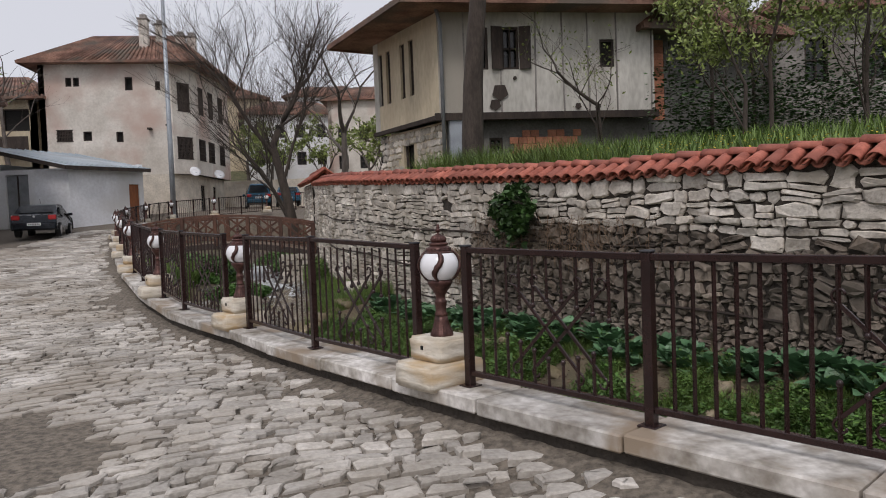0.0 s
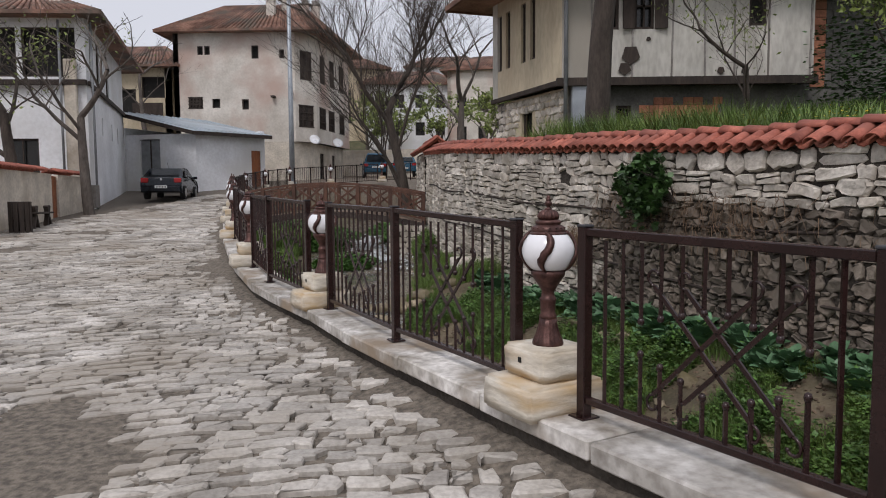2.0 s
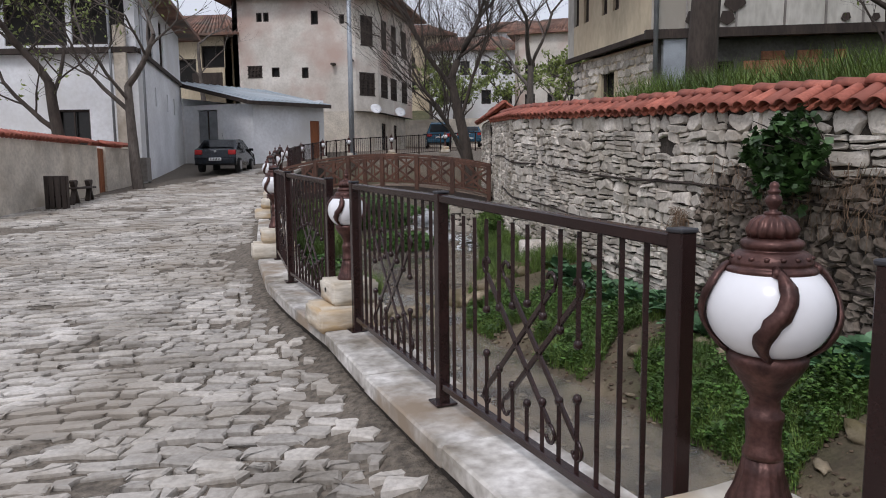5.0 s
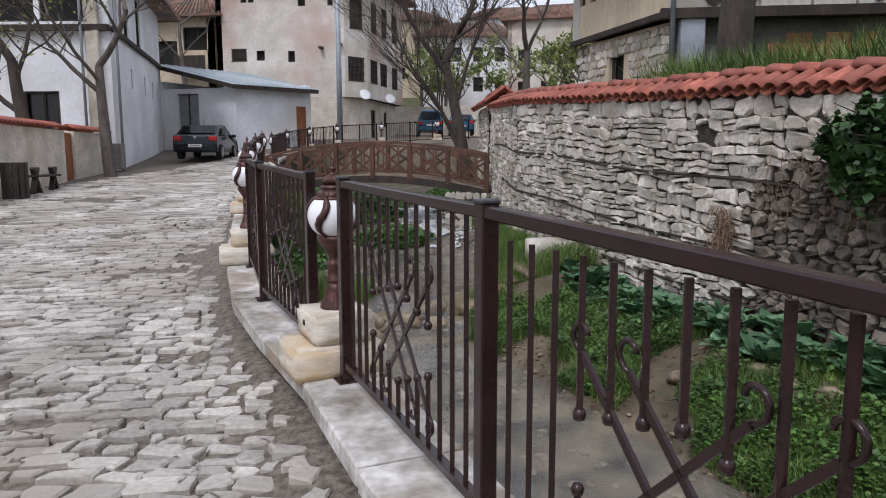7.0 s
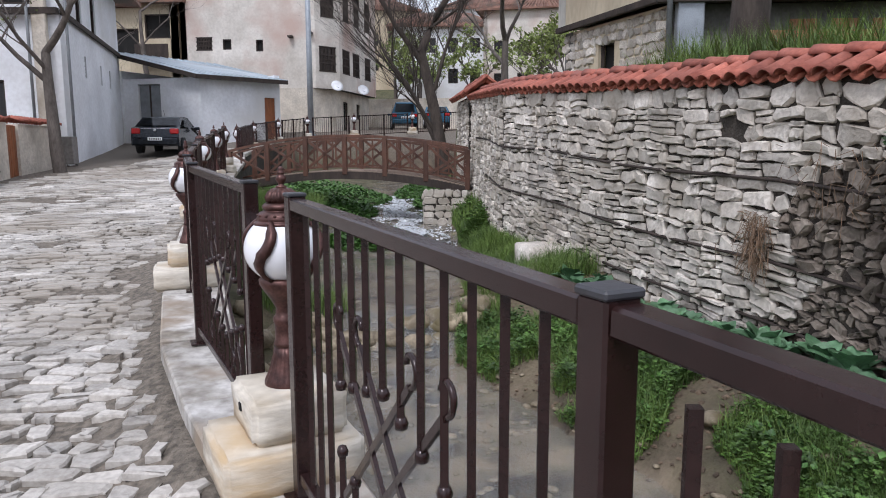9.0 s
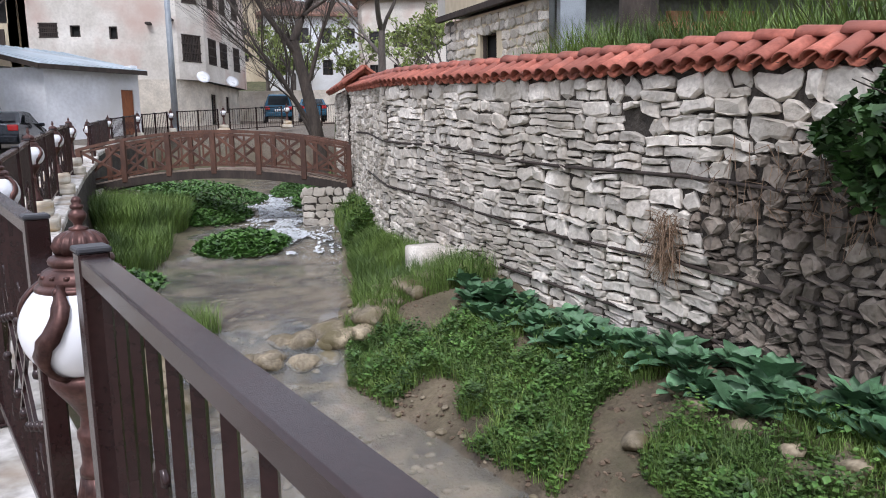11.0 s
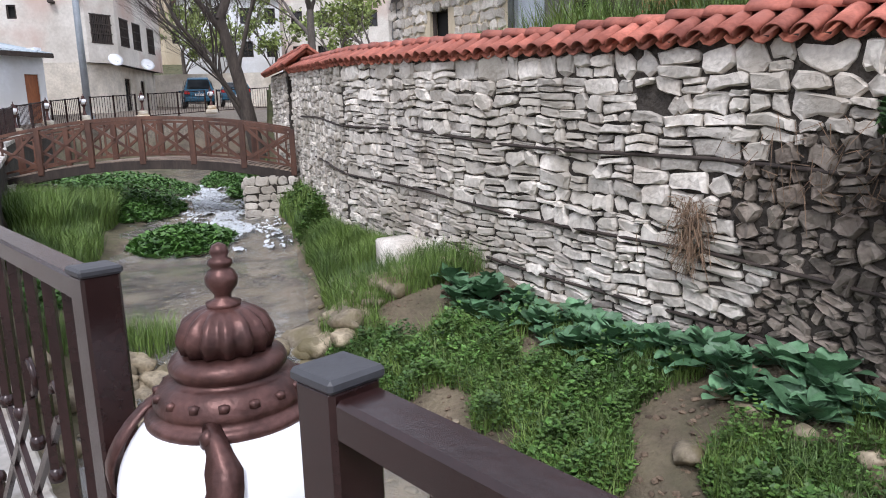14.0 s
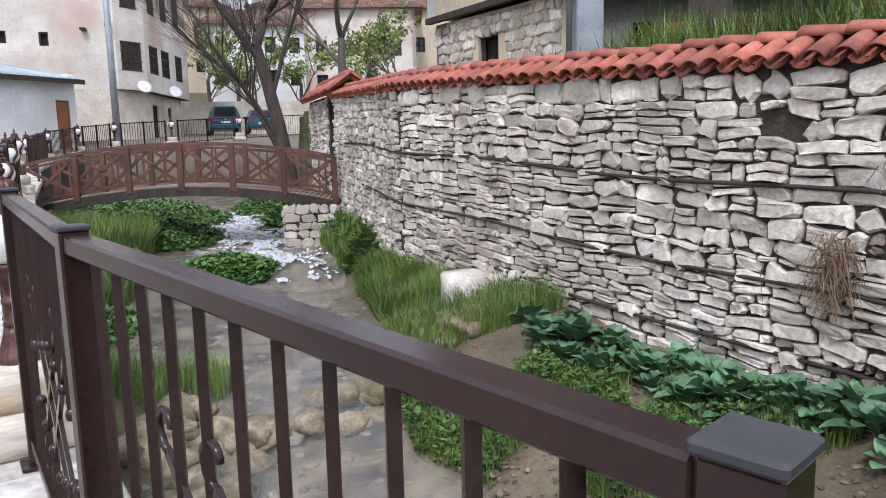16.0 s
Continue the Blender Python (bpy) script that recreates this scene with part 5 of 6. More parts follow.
# ---- vehicles ----
def make_car(name, label, paint, at, van=False):
    ob = thing(name, label, "car", at=at)
    h = 1.75 if van else 1.46
    side = [(-2.2, 0.3), (-2.22, 0.62), (-2.15, 0.95), (-1.75, 1.03), (-1.15, 1.4), (-0.4, h), (0.35, h - 0.02), (1.05, 1.02), (1.95, 0.86), (2.2, 0.62), (2.2, 0.3)]
    if van:
        side = [(-2.1, 0.3), (-2.14, 0.7), (-2.1, 1.0), (-2.0, 1.65), (-1.8, h), (0.3, h), (1.0, 1.15), (1.9, 0.98), (2.15, 0.65), (2.15, 0.3)]
    g = Geo()
    n = len(side)
    rows = [(-0.84, 0.96), (-0.88, 1.0), (0.88, 1.0), (0.84, 0.96)]
    for y, k in rows:
        for x, z in side:
            tuck = 1 - 0.22 * max(0, (z - 0.95)) / 0.5
            g.v.append((x * (0.99 if abs(y) < 0.86 else 1) * (1 if z < 1 else 1), y * tuck, z))
    for r in range(3):
        for i in range(n - 1):
            a = r * n + i
            g.f.append((a, a + n, a + n + 1, a + 1))
    g.f.append(tuple(range(n)))
    g.f.append(tuple(range(3 * n, 4 * n))[::-1])
    g.f.append((0, n - 1, 4 * n - 1, 3 * n))
    body = part("body", g, paint, ob)
    mod = body.modifiers.new("soft", "BEVEL")
    mod.width, mod.segments, mod.limit_method, mod.angle_limit = 0.05, 3, "ANGLE", radians(25)
    if van:
        rear = [(-2.08, 1.05), (-2.02, 1.6)]
    else:
        rear = [(-1.72, 1.07), (-1.18, 1.385)]
    (xa, za), (xb, zb) = rear
    part("rear_window", Geo().add([(xa - 0.03, -0.68, za), (xa - 0.03, 0.68, za), (xb - 0.03, 0.58, zb), (xb - 0.03, -0.58, zb)], [(0, 1, 2, 3), (3, 2, 1, 0)]), M_GLASS, ob)
    for s in (-1, 1):
        yb, yt = s * 0.875, s * 0.74
        top = h - 0.1
        x0 = -1.85 if van else -1.1
        part("side_window", Geo().add([(x0 - 0.2, yb, 1.04), (0.75, yb, 1.04), (0.25, yt, top), (x0 + 0.55, yt, top)], [(0, 1, 2, 3), (3, 2, 1, 0)]), M_GLASS, ob)
        part("tail_light", Geo().box(pose(-2.16, s * 0.7, 0.84), 0.14, 0.32, 0.2, 0.03), M_RED, ob, "red tail light")
        part("mirror", Geo().box(pose(0.72, s * 0.98, 1.02), 0.12, 0.2, 0.13, 0.03), paint, ob)
        for x in (-1.35, 1.35):
            w = part("wheel", Geo().tube([(x, s * 0.68, 0.31), (x, s * 0.89, 0.31)], 0.31, 20), M_TYRE, ob)
            part("rim", Geo().tube([(x, s * 0.87, 0.31), (x, s * 0.905, 0.31)], 0.2, 12), M_RIM, w, "silver rim")
        part("door_handle", Geo().box(pose(-0.3, s * 0.885, 0.92), 0.18, 0.03, 0.03, 0.008), paint, ob)
    part("bumper", Geo().box(pose(-2.18, 0, 0.45), 0.16, 1.7, 0.28, 0.05), paint, ob)
    part("number_plate", Geo().box(pose(-2.27, 0, 0.55 if not van else 0.7), 0.02, 0.52, 0.12, 0.004), M_PLATE, ob, "white number plate with unreadable dark characters")
    for i in range(7):
        part("plate_mark", Geo().box(pose(-2.283, -0.2 + i * 0.065, 0.55 if not van else 0.7), 0.004, 0.035, 0.07), M_DARK, ob)
    part("badge", Geo().spin(pose(-2.2, 0, 0.88, 0, -90, 0), [(0.001, 0), (0.05, 0), (0.05, 0.015), (0.001, 0.02)], 12), M_RIM, ob)
    part("antenna", Geo().tube([(-0.5, 0, h), (-0.75, 0, h + 0.25)], 0.006, 5), M_DARK, ob)
    return ob


make_car("sedan_car", "dark blue-black four-door sedan parked on the lane", M_CARP, pose(-13.95, 33.6, road_z(33.4), 0, 0, 102))
make_car("parked_van", "teal blue van parked beyond the fence", M_BLUEP, pose(-6.9, 54.5, road_z(50) + 0.1, 0, 0, 100), van=True)
make_car("parked_car", "dark blue car parked beside the van", M_BLUEP, pose(-4.6, 54.5, road_z(50) + 0.15, 0, 0, 96))

pole = thing("utility_pole", "tall galvanised steel lighting pole", "lamp post", at=pose(-10.0, 41.2, road_z(41)))
part("pole_shaft", Geo().tube([(0, 0, 0), (0, 0, 4), (0, 0, 14)], [0.16, 0.14, 0.09], 12), M_STEEL, pole, smooth=True)
part("base_collar", Geo().tube([(0, 0, 0), (0, 0, 0.25)], 0.24, 12), M_STEEL, pole)


# ---- trees ----
def tree(name, label, at, height, radius, bark, seed, leaf=None, levels=4, spread=0.7, fork=0.25, lean=(0, 0), leaves=0, leaf_size=0.07, kids=3):
    r = random.Random(seed)
    ob = thing(name, label, "tree", at=Matrix.Translation(at))
    limbs, tips = [Geo() for _ in range(3)], []

    def grow(p, d, length, rad, lv):
        pts, q, dd = [p], p, d.copy()
        n = 4
        for i in range(n):
            dd = (dd + Vector((r.uniform(-1, 1), r.uniform(-1, 1), r.uniform(-0.4, 0.7))) * (0.05 if lv == 0 else 0.17)).normalized()
            q = q + dd * (length / n)
            pts.append(q)
        end = rad * 0.62
        limbs[0 if lv == 0 else (1 if lv < 3 else 2)].tube(pts, [rad + (end - rad) * i / n for i in range(n + 1)], (10, 7, 5, 4, 3, 3)[lv], cap=False)
        if lv >= levels:
            tips.extend(pts[1:])
            return
        for k in range(kids + (1 if lv else 0)):
            f = 1.0 if k == 0 else r.uniform(fork if lv == 0 else 0.3, 1.0)
            i = min(n - 1, int(f * n))
            base = pts[i].lerp(pts[i + 1], f * n - i) if f < 1 else pts[-1]
            side = Vector((r.uniform(-1, 1), r.uniform(-1, 1), r.uniform(-0.15, 0.5)))
            nd = (dd * (1 - spread * 0.5) + side.normalized() * spread).normalized()
            grow(base, nd, length * r.uniform(0.55, 0.8), rad * (0.72 if k == 0 else r.uniform(0.36, 0.55)) * 0.8, lv + 1)
    grow(Vector((0, 0, -0.15)), Vector((*lean, 1)).normalized(), height * 0.36, radius, 0)
    part("trunk", limbs[0], bark, ob, smooth=True)
    part("branchwork", limbs[1], bark, ob, kind="stuff", smooth=True)
    part("twig_mass", limbs[2], bark, ob, "fine bare twigs", kind="stuff")
    if leaves:
        g = Geo()
        for _ in range(leaves):
            p = r.choice(tips) + Vector((r.gauss(0, 0.12), r.gauss(0, 0.12), r.gauss(0, 0.12)))
            a = Vector((r.uniform(-1, 1), r.uniform(-1, 1), r.uniform(-1, 1))).normalized()
            b = a.cross(Vector((r.uniform(-1, 1), r.uniform(-1, 1), 0.3))).normalized()
            s = leaf_size * r.uniform(0.6, 1.3)
            g.add([p - a * s, p + b * s * 0.45, p + a * s, p - b * s * 0.45], [(0, 1, 2, 3)])
        part("crown", g, leaf, ob, "small fresh leaves", kind="stuff")
    return ob


tree("bare_tree", "large bare many-limbed tree beside the bridge", (-2.35, 31.2, 0.5), 13.5, 0.27, M_BARKD, 3, levels=5, spread=0.5, fork=0.12, kids=5, lean=(-0.15, 0))
tree("bare_tree", "bare grey tree behind the stone gate pillar", (-0.2, 40, 3.0), 11, 0.24, M_BARK, 5, levels=5, spread=0.7, kids=3)
tree("old_tree", "thick dark tree trunk before the half-timbered house", (2.9, 15.9, 2.35), 14, 0.29, M_BARKD, 9, levels=4, spread=0.55, fork=0.75, kids=2)
tree("young_tree", "slender young tree with few opening leaves", (6.6, 17.2, 2.7), 5.2, 0.09, M_BARKD, 12, M_SPRING, 4, 0.7, leaves=260, leaf_size=0.05)
for i, (x, y, hh) in enumerate(((9.4, 16.6, 6), (10.2, 15.2, 6.5), (11.2, 17.5, 6.5), (12.2, 14.5, 7), (9.0, 14.4, 4.5), (13.4, 16, 7), (14.5, 13.5, 7), (12.9, 12.0, 6))):
    tree("young_tree", "young tree covered in fresh yellow-green spring leaves", (x, y, ground_z(x, y)[0]), hh, 0.07, M_BARKD, 30 + i, M_SPRING, 4, 0.5, leaves=1500, leaf_size=0.07)
tree("bare_tree", "slim bare tree in front of the white house", (-13.6, 25.6, 1.0), 10, 0.2, M_BARK, 41, M_SPRING, 4, 0.7, leaves=200, lean=(-0.06, 0))
tree("bare_tree", "slim bare tree inside the garden wall", (-15.4, 24.2, 1.0), 10, 0.24, M_BARKD, 44, M_SPRING, 4, 0.8, leaves=500, leaf_size=0.09)
tree("bare_tree", "bare tree between the old houses", (-19.5, 43.5, 2.4), 11, 0.22, M_BARK, 47, levels=5, spread=0.75, kids=2)
for i, (x, y) in enumerate(((-6.5, 62), (-9, 66), (-2, 63), (2, 58), (4, 52))):
    tree("leafy_tree", "distant tree in light spring leaf", (x, y, ground_z(x, y)[0]), 9, 0.2, M_BARK, 60 + i, M_SPRING, 4, 0.7, leaves=1300, leaf_size=0.16)


# distant houses on the slope
def far_house(x, y, z, w, dp, h, a, wall):
    ob = thing("hillside_house", "distant old town house with brown tile roof on the slope", "house", "hillside houses", at=pose(x, y, z, 0, 0, a))
    cs = [(-w / 2, -dp / 2), (w / 2, -dp / 2), (w / 2, dp / 2), (-w / 2, dp / 2)]
    wins = [(u, u + 0.9, k, k + 1.3, "frame") for k in np.arange(1.4, h - 1.5, 2.7) for u in np.arange(0.9, w - 1.2, 2.0)]
    house_walls(ob, cs, -3, h, {0: wins}, wall)
    hip_roof(cs, h, 0.8, 1.8, M_ROOF_OLD, ob)


for k, (x, y, w, h, a) in enumerate(((-5.5, 74, 9, 6.5, 5), (3.5, 70, 9, 8, -8), (12, 76, 10, 8, 6), (-2, 92, 9, 8, -5), (8, 98, 11, 8, 4), (-15, 88, 10, 8, 12), (20, 66, 10, 8, 10), (-26, 76, 10, 8, -6), (-38, 64, 11, 9, 15))):
    far_house(x, y, ground_z(x, y)[0], w, 8, h, a, (M_WHITE, M_PLASTER, M_YELLOW)[k % 3])
rw = thing("wall_far", "low pale retaining wall behind the parked cars", "wall", kind="structure")
part("wall", flat_wall((-11, 60), (6, 58), 2, 5.5, [], 0.4)[0], M_GARDEN, rw)


# ---- plants ----
def blades(name, label, spots, mat, count, height, width, seed, bend=0.4, group=""):
    """grass: tapered bent blades."""
    r = random.Random(seed)
    g = Geo()
    for _ in range(count):
        x, y, z = spots(r)
        h, w = height * r.uniform(0.5, 1.2), width * r.uniform(0.7, 1.3)
        a, k = r.uniform(0, 6.28), bend * r.uniform(0.2, 1.3) * h
        c, s = math.cos(a), math.sin(a)
        g.add([(x - s * w, y + c * w, z - 0.03), (x + s * w, y - c * w, z - 0.03), (x + c * k * 0.35 + s * w * 0.7, y + s * k * 0.35 - c * w * 0.7, z + h * 0.6), (x + c * k * 0.35 - s * w * 0.7, y + s * k * 0.35 + c * w * 0.7, z + h * 0.6), (x + c * k, y + s * k, z + h)], [(0, 1, 2, 3), (3, 2, 4)])
    return single(name, g, mat, label, "grass", "stuff", group)


def clump(name, label, category, spots, mat, count, size, seed, up=0.4):
    """low leafy growth: many small folded leaves."""
    r = random.Random(seed)
    g = Geo()
    for _ in range(count):
        x, y, z = spots(r)
        a, t = r.uniform(0, 6.28), r.uniform(0.1, 1.2)
        d = Vector((math.cos(a) * math.cos(t), math.sin(a) * math.cos(t), math.sin(t) * up))
        s = size * r.uniform(0.6, 1.4)
        e = Vector((-math.sin(a), math.cos(a), r.uniform(-0.3, 0.3)))
        p = Vector((x, y, z))
        g.add([p, p + d * s * 0.5 + e * s * 0.42, p + d * s, p + d * s * 0.5 - e * s * 0.42, p + d * s * 0.5 - Vector((0, 0, s * 0.12))], [(0, 4, 1), (1, 4, 2), (2, 4, 3), (3, 4, 0)])
    return single(name, g, mat, label, category, "stuff")


def bank(y0, y1, f0, f1, lift=0.0, patch=None):
    """spots on the right bank; f runs from the water's edge to the wall."""
    def pick(r):
        for _ in range(40):
            y = r.uniform(y0, y1)
            xr, w = wall_x(y) - between(BANK_R, y), wall_x(y)
            f = r.uniform(f0, f1)
            x = xr + (w - xr) * f
            if patch is None or noise.noise((x * 1.1, y * 1.1, 7.7)) > patch:
                break
        return x, y, ground_z(x, y)[0] + r.uniform(0, lift) * (0.35 + 1.3 * abs(noise.noise((x * 2.6, y * 2.6, 1.5)))) ** 1.2
    return pick


def disc(cx, cy, rx, ry, lift=0.0, base=None):
    def pick(r):
        a, q = r.uniform(0, 6.28), math.sqrt(r.random())
        x, y = cx + rx * q * math.cos(a), cy + ry * q * math.sin(a)
        z = ground_z(x, y)[0] if base is None else base
        return x, y, max(z, between(WATER, y)) + r.uniform(0, lift) * (1 - q * q)
    return pick


def upper(y0, y1, d0, d1):
    def pick(r):
        y = r.uniform(y0, y1)
        x = wall_x(y) + 0.45 + r.uniform(d0, d1)
        return x, y, ground_z(x, y)[0]
    return pick


clump("bank_herbs", "low dark green herbs covering the muddy bank", "weeds", bank(2, 14.8, 0.0, 0.62, 0.3, -0.24), M_LEAF, 52000, 0.045, 1)
clump("bank_herbs", "broad-leaved light green weeds among the herbs", "weeds", bank(2, 14.8, 0.02, 0.8, 0.3, -0.1), M_CRESS, 7000, 0.06, 52, 0.9)
blades("bank_grass", "green grass tufts on the stream bank", bank(2, 15.4, 0.0, 0.8, 0, -0.24), M_GRASS, 42000, 0.2, 0.004, 2, 0.8)
blades("bank_grass", "tall green grass at the foot of the wall", bank(15.2, 21.0, 0.1, 0.95, 0, -0.2), M_GRASS, 15000, 0.36, 0.0045, 3, 0.7)
blades("bank_grass", "green grass under the bridge abutment", bank(21, 30, 0.0, 0.95), M_GRASS, 3500, 0.5, 0.012, 4)
clump("nettles", "green weeds at the foot of the pebbled wall", "weeds", bank(20.5, 24.4, 0.1, 0.95, 0.5), M_LEAF, 4500, 0.1, 5)
for i, (cx, cy, rx, ry, lift, nn) in enumerate(((-3.6, 21.6, 1.0, 1.1, 0.28, 3500), (-5.6, 25.8, 1.5, 2.3, 0.5, 7000), (-6.6, 29.5, 2.4, 3.0, 0.6, 6000), (-2.6, 28.6, 0.7, 1.4, 0.6, 2600), (-3.4, 32, 1.0, 2, 0.5, 2200), (-4.9, 18.0, 0.5, 1.4, 0.2, 1200))):
    clump("watercress_bed", "dense bright green watercress bed in the stream", "watercress", disc(cx, cy, rx, ry, lift), M_CRESS, nn, 0.11, 20 + i, 0.7)
blades("reed_clump", "tall green reeds on the near bank by the bridge", disc(-6.2, 23.3, 1.0, 1.6), M_GRASS, 9000, 0.7, 0.007, 9, 0.55)
blades("reed_clump", "grass along the near bank by the kerb wall", disc(-5.6, 20.6, 0.7, 1.6), M_GRASS, 4500, 0.4, 0.006, 10, 0.7)
blades("reed_clump", "thin yellow-green grass among the weir stones", disc(-3.6, 15.4, 0.8, 0.45), M_GRASS, 1800, 0.36, 0.004, 11, 0.7)
blades("meadow_grass", "tall green grass tufts behind the wall coping", upper(10.0, 15.6, 0.1, 1.1), M_GRASS, 6000, 0.75, 0.008, 51, 0.6)
blades("meadow_grass", "long green meadow grass above the garden wall", upper(-4, 20, 0, 1.6), M_GRASS, 12000, 0.4, 0.012, 12)
blades("meadow_grass", "green meadow grass in the garden", upper(-4, 19, 1.4, 9), M_GRASS, 14000, 0.5, 0.022, 13)
clump("yellow_flowers", "patches of small yellow meadow flowers", "flowers", (lambda r: (lambda q: (q[0], q[1], q[2] + r.uniform(0.28, 0.5)))((upper(5, 16, 0.8, 5))(r))), M_YELLOWF, 900, 0.05, 14)


clump("hedge", "dense dark green undergrowth at the back of the garden", "undergrowth", (lambda r: (lambda x, y: (x, y, ground_z(x, y)[0] + r.random() ** 1.5 * 2.6 * (0.5 + 0.5 * noise.noise((x * 0.7, y * 0.7, 2)) + 0.3)))(r.uniform(8.6, 16), r.uniform(15.5, 19))), M_IVY, 12000, 0.13, 15)


def cabbage(seed):
    r = random.Random(seed)
    g = Geo()
    for k in range(13):
        a = k * 2.4 + r.uniform(-0.3, 0.3)
        t = 0.25 + 0.1 * k
        L, W = r.uniform(0.2, 0.3) * (1.1 - k * 0.04), r.uniform(0.055, 0.085)
        t += 0.2
        rows = []
        for i, wide in enumerate((0.1, 0.1, 0.75, 1.05, 1.0, 0.6, 0.12)):
            s = i / 6
            out = L * (0.1 + 0.9 * s) * math.cos(t * (1 - 0.45 * s))
            z = 0.02 + L * s * math.sin(t) - 0.07 * s ** 3 * (1.5 - t)
            w = W * wide * (1 + r.uniform(-0.1, 0.1))
            for q in (-1, 0, 1):
                rows.append((out * math.cos(a) - q * w * math.sin(a), out * math.sin(a) + q * w * math.cos(a), z + (0.016 * wide if q else 0) + r.uniform(-0.006, 0.006)))
        g.add(rows, [(i * 3 + j, i * 3 + j + 1, i * 3 + j + 4, i * 3 + j + 3) for i in range(6) for j in range(2)])
    return g


def cabbages():
    r = random.Random(33)
    kinds = [cabbage(k).mesh("cabbage_leaves", M_CABB, True) for k in range(6)]
    for i in range(170):
        y = 3.5 + 11.8 * (i / 170) + r.uniform(-0.1, 0.1)
        f = 0.84 + r.uniform(-0.13, 0.14)
        xr, w = wall_x(y) - between(BANK_R, y), wall_x(y)
        x = xr + (w - 0.15 - xr) * f
        ob = tagged(new("cabbage_plant", kinds[i % 6]), "loose blue-green leafy cabbage plant growing under the wall", "cabbage", "cabbages under the wall")
        ob.matrix_world = pose(x, y, ground_z(x, y)[0], r.uniform(-8, 8), r.uniform(-8, 8), r.uniform(0, 360)) @ Matrix.Scale(r.uniform(0.75, 1.3), 4)


cabbages()


def ivy():
    ob = thing("ivy_bush", "dark green bush hanging from the wall top", "bush", at=pose(2.6, 10.45, 1.6) @ Matrix.Scale(1.12, 4))
    r = random.Random(5)
    g = Geo()
    for _ in range(6000):
        q = Vector((r.gauss(0, 1), r.gauss(0, 1), r.gauss(0, 1))).normalized() * (r.random() ** 0.4)
        p = Vector((q.x * 0.36 - 0.1, q.y * 0.56, q.z * 0.44 + 0.1 * math.sin(q.y * 7))) * (0.85 + 0.5 * noise.noise(q * 1.7))
        if noise.noise(p * 4.5) > 0.12:
            continue
        a = Vector((r.uniform(-1, 1), r.uniform(-1, 1), r.uniform(-1, 0.4))).normalized()
        b = a.cross(Vector((0.3, r.uniform(-1, 1), 1))).normalized()
        s = r.uniform(0.03, 0.065)
        g.add([p - a * s * 0.7, p + b * s * 0.7, p + a * s, p - b * s * 0.7], [(0, 1, 2, 3)])
    part("foliage", g, M_IVY, ob, kind="stuff")
    st = Geo()
    for _ in range(24):
        p = Vector((0.25, r.uniform(-0.3, 0.3), -0.2))
        q = Vector((r.uniform(-0.4, 0), r.uniform(-0.5, 0.5), r.uniform(-0.3, 0.4)))
        st.tube([p, p.lerp(q, 0.5) + Vector((0, 0, 0.1)), q], [0.012, 0.008, 0.004], 4)
    part("stem_mass", st, M_BARKD, ob, kind="stuff")
    dry = Geo()
    for _ in range(900):
        y = rng.choice((rng.gauss(10.6, 0.8), rng.gauss(9.3, 0.6), rng.gauss(12.5, 0.07)))
        z = eave_z(y) - (rng.uniform(0.5, 1.15) if y < 12.3 else rng.uniform(1.25, 1.75))
        x = wall_x(y) - rng.uniform(0.08, 0.2)
        p = Vector((x, y, z))
        q = p + Vector((rng.uniform(-0.1, 0.05), rng.uniform(-0.18, 0.18), rng.uniform(-0.3, 0.05)))
        dry.tube([p, q], [0.004, 0.002], 3, cap=False)
    single("dry_creeper", dry, M_DRY, "brown dry creeper stems hanging on the wall", "creeper", "stuff")


ivy()


# ---- rocks of the little weir ----
def rock_mesh(seed):
    bm = bmesh.new()
    bmesh.ops.create_icosphere(bm, subdivisions=2, radius=1)
    for v in bm.verts:
        n = v.co.normalized()
        v.co = n * (1 + 0.5 * noise.noise(n * 1.3 + Vector((seed * 5, 0, 0))) + 0.2 * noise.noise(n * 2.8 + Vector((0, seed, 0))))
        v.co.z *= 0.68
    me = bpy.data.meshes.new("rock")
    bm.to_mesh(me)
    bm.free()
    me.materials.append(M_ROCK)
    me.polygons.foreach_set("use_smooth", [True] * len(me.polygons))
    return me


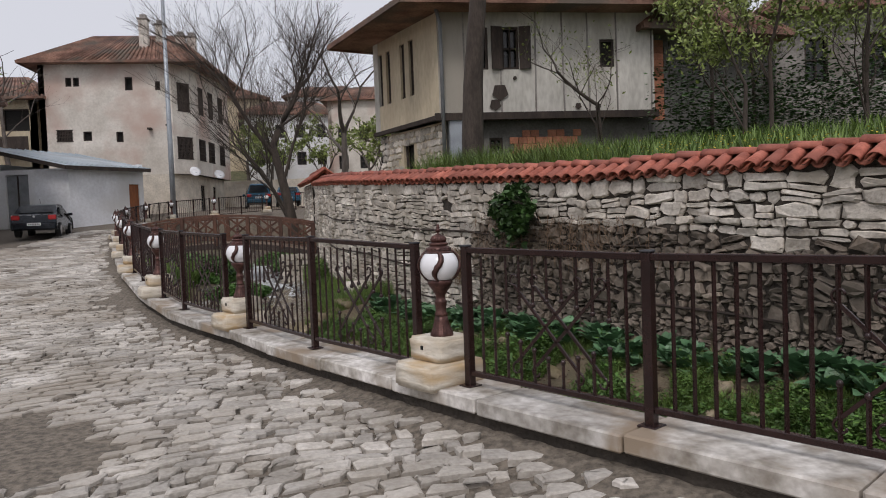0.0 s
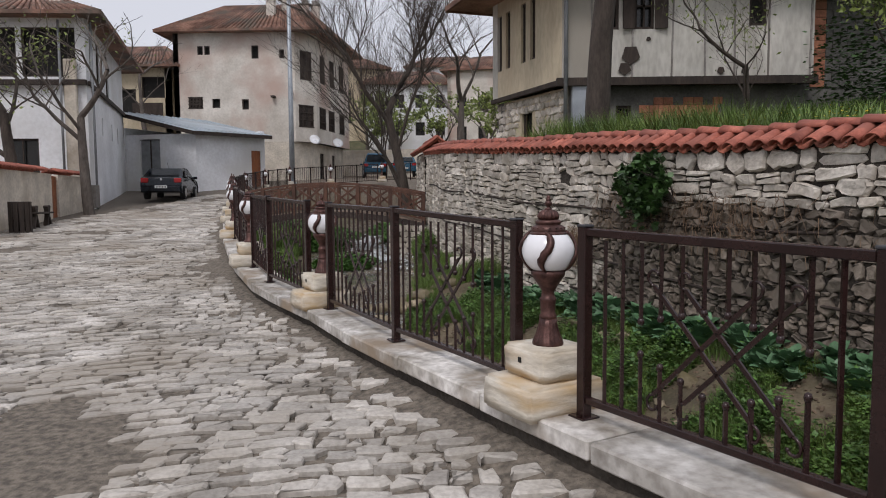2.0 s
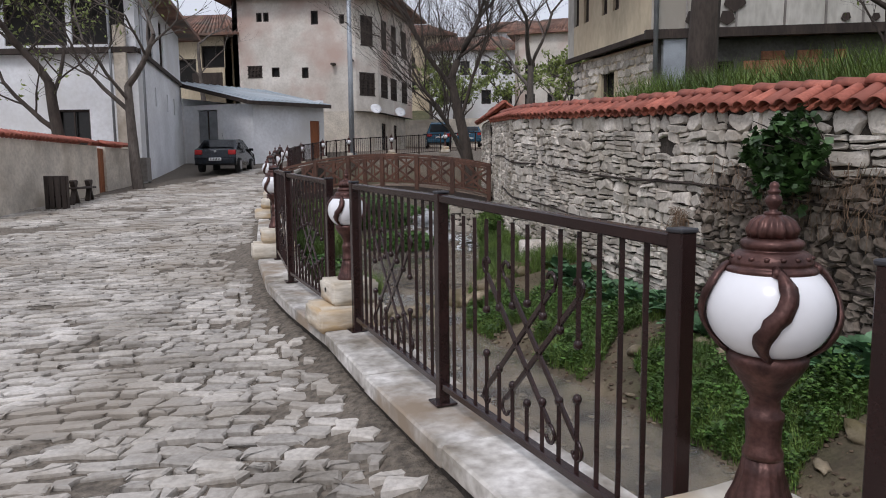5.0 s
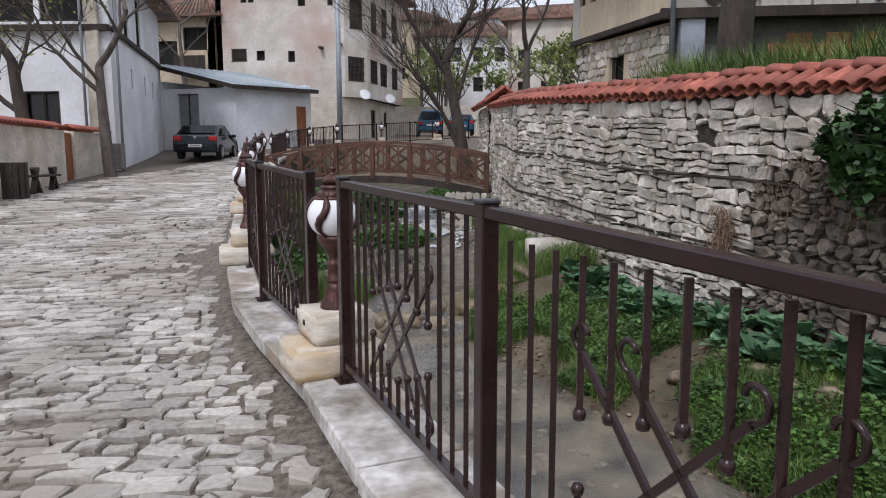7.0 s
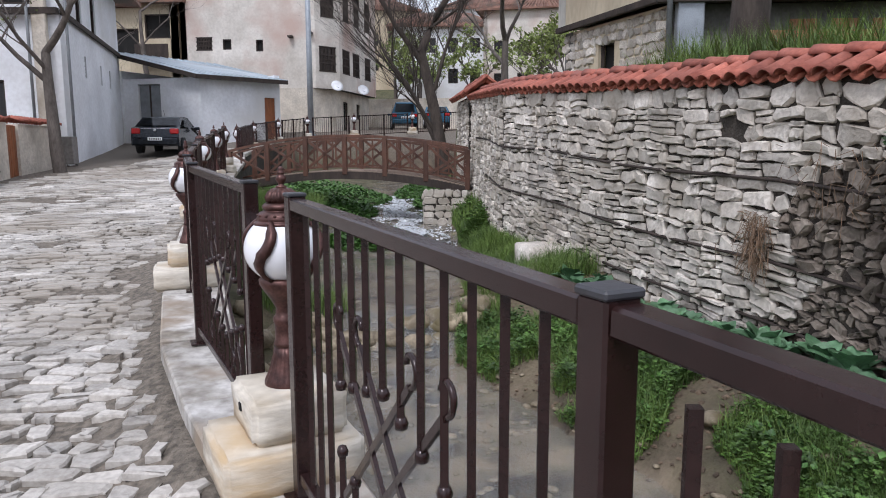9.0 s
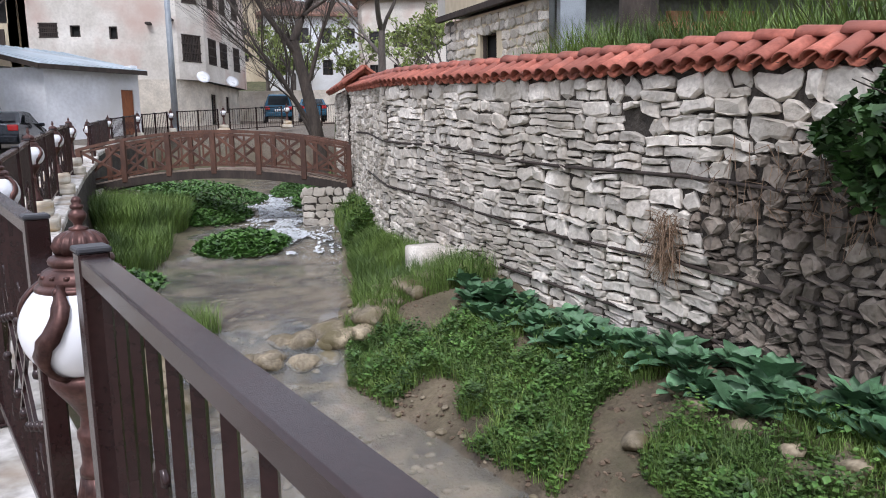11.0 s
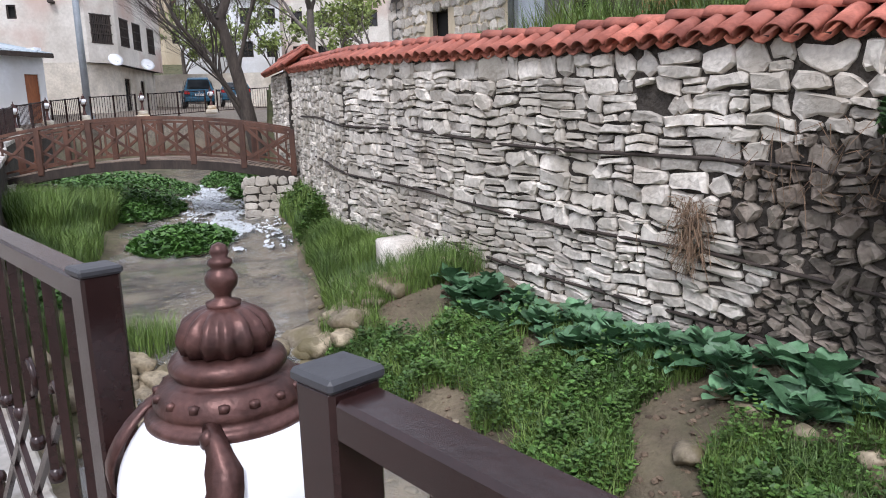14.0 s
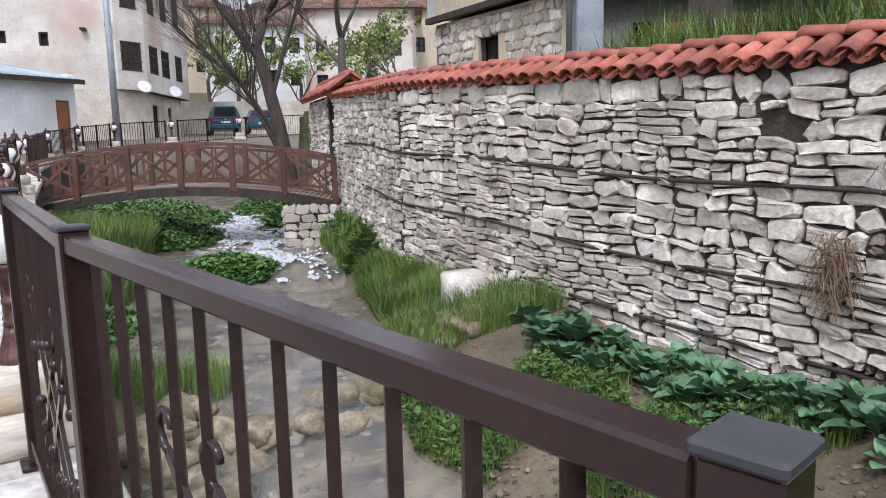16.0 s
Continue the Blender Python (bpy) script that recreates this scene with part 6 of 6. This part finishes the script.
def rocks():
    r = random.Random(17)
    kinds = [rock_mesh(k) for k in range(7)]

    def put(x, y, s):
        z = max(ground_z(x, y)[0], between(WATER, y) - 0.1) + s * 0.25
        ob = tagged(new("weir_rock", kinds[r.randrange(7)]), "pale rounded river rock in the low stone weir", "rock", "weir rocks")
        ob.matrix_world = pose(x, y, z, r.uniform(-20, 20), r.uniform(-20, 20), r.uniform(0, 360)) @ Matrix.Diagonal((s * r.uniform(0.9, 1.5), s, s * r.uniform(0.8, 1.1), 1))
    for i in range(58):
        f = r.random()
        put(-3.9 + 4.0 * f + r.uniform(-0.1, 0.1), 14.55 + 1.3 * f * f + r.gauss(0, 0.22), r.uniform(0.09, 0.22))
    for i in range(26):
        put(-0.4 + r.gauss(0, 0.45), 15.9 + r.gauss(0, 0.4), r.uniform(0.07, 0.17))
    for i in range(22):
        put(kerb_x(14) + 1.1 + r.gauss(0, 0.3), 14.0 + r.gauss(0, 0.6), r.uniform(0.12, 0.24))
    for i in range(40):
        y = r.uniform(3, 12)
        put(wall_x(y) - r.uniform(0.4, 1.7), y, r.uniform(0.05, 0.14))
    bed = Geo()
    for i in range(900):
        y = r.uniform(5, 20)
        xl, xr = kerb_x(y) + between(BANK_L, y), wall_x(y) - between(BANK_R, y)
        x, q = r.uniform(xl, xr + 0.3), r.uniform(0.015, 0.06)
        m = pose(x, y, ground_z(x, y)[0] + q * 0.2, r.uniform(-15, 15), 0, r.uniform(0, 360))
        bed.spin(m @ Matrix.Diagonal((r.uniform(1, 1.6), 1, 1, 1)), [(q * 0.3, -q * 0.4), (q, 0), (q * 0.7, q * 0.4), (q * 0.2, q * 0.5)], 7)
    single("bed_pebbles", bed, M_ROCK, "small brown pebbles on the stream bed", "pebbles", "stuff", smooth=True)
    clods = Geo()
    for i in range(2600):
        y = r.uniform(3, 15.5)
        xr, w = wall_x(y) - between(BANK_R, y), wall_x(y)
        x, q = r.uniform(xr - 0.1, w - 0.05), r.uniform(0.008, 0.035)
        clods.spin(pose(x, y, ground_z(x, y)[0], r.uniform(-30, 30), r.uniform(-30, 30), r.uniform(0, 360)) @ Matrix.Diagonal((r.uniform(0.9, 1.7), 1, 1, 1)), [(q * 0.4, -q * 0.5), (q, 0), (q * 0.6, q * 0.55), (q * 0.2, q * 0.65)], 5)
    single("earth_clods", clods, M_CLOD, "crumbled brown earth clods and grit on the bank", "earth", "stuff")
    bt = thing("wall_buttress", "low broken masonry stub at the foot of the wall", "wall stub", kind="structure")
    part("stub", blob_block(pose(0.05, 16.6, -0.35, 0, 0, 20), 0.55, 0.7, 0.9, 4), M_STONE_P, bt, smooth=True)
    rp = tagged(new("rose_petals", Geo().spin(pose(1.36, 12.62, -0.78), [(0.001, 0), (0.05, 0), (0.06, 0.03), (0.001, 0.05)], 8).mesh("litter", M_RED, True)), "small pink-red scrap of litter on the bank", "litter")


rocks()


# ---- stones of the bank wall ----
stone_wall(wall_bank, bank_place, 2.5, bank_len - 5.7, bank_top, bank_bottom, 1, (M_STONE, M_STONE_OLD), near=(17.5, 25.0), old=wall_old, seed=2)
stone_wall(wall_bank, bank_place, bank_len - 5.7, bank_len, bank_top, bank_bottom, 1, (M_STONE, M_STONE_OLD), size=(0.1, 0.2), width=(0.1, 0.22), seed=5)


# ---- cobbles ----
def build_cobbles():
    r = random.Random(21)
    road = thing("road", "cobbled lane of pale worn setts with gritty joints", "road", kind="structure")
    joined, pieces = Geo(), []
    v = -3.0
    while v < 36:
        h = r.uniform(0.12, 0.18) if v < 16 else r.uniform(0.2, 0.3)
        u = 0.34 + r.uniform(0, 0.15)
        wide = 13.0
        while u < wide:
            w = r.uniform(0.1, 0.3) * (1 if v < 16 else 1.5)
            # courses run askew to the kerb
            yy = v - 0.25 * u + 0.22 * math.sin(u * 0.9) + 0.12 * noise.noise((u * 1.7, v * 1.7, 6.0)) + r.uniform(-0.02, 0.02)
            k = kerb_x(max(-5, yy))
            cx, cy = k - u - w / 2, yy + h / 2
            dirt = noise.noise((cx * 0.55, cy * 0.55, 9.0)) + 0.5 * noise.noise((cx * 1.9, cy * 1.9, 4.0))
            edge = 0.3 if u < 0.55 else 0
            u0 = u
            u += w
            if dirt + edge > 0.5 or cx < -13.0 or r.random() < 0.03:
                continue
            z = road_z(cy) + gutter(u0 + w / 2) + 0.004 - max(0, dirt) * 0.03 + r.uniform(-0.008, 0.006)
            g = r.uniform(0.011, 0.022)
            a, b = w / 2 - g, h / 2 - g
            c = min(a, b) * 0.2
            ring = [(a - c, -b), (a, -b + c), (a, b - c), (a - c, b), (-a + c, b), (-a, b - c), (-a, -b + c), (-a + c, -b)]
            j = 0.03
            ring = [(x + r.uniform(-j, j), y + r.uniform(-j, j)) for x, y in ring]
            tx, ty = r.uniform(-0.05, 0.05), r.uniform(-0.05, 0.05)
            s = -0.25 + 0.2 * math.cos(u * 0.9)
            low = [(x, y - s * x, -0.03) for x, y in ring]
            mid = [(x, y - s * x, 0.008 + tx * x + ty * y) for x, y in ring]
            top = [(x * 0.84, (y - s * x) * 0.84, 0.019 + tx * x + ty * y) for x, y in ring]
            faces = [tuple(range(16, 24))]
            for lv in (0, 8):
                faces += [(lv + i, lv + (i + 1) % 8, lv + 8 + (i + 1) % 8, lv + 8 + i) for i in range(8)]
            vs = low + mid + top
            if len(pieces) < 300 and 5.6 < cy < 9.2 and cx > -4:
                pieces.append(((cx, cy, z), vs, faces))
            else:
                joined.add([(x + cx, y + cy, q + z) for x, y, q in vs], faces)
        v += h
    part("setts", joined, M_COBBLE, road, "worn pale stone setts", kind="stuff")
    for at, vs, faces in pieces:
        ob = part("sett", Geo().add(vs, faces), M_COBBLE_P, road)
        ob.location = at


build_cobbles()
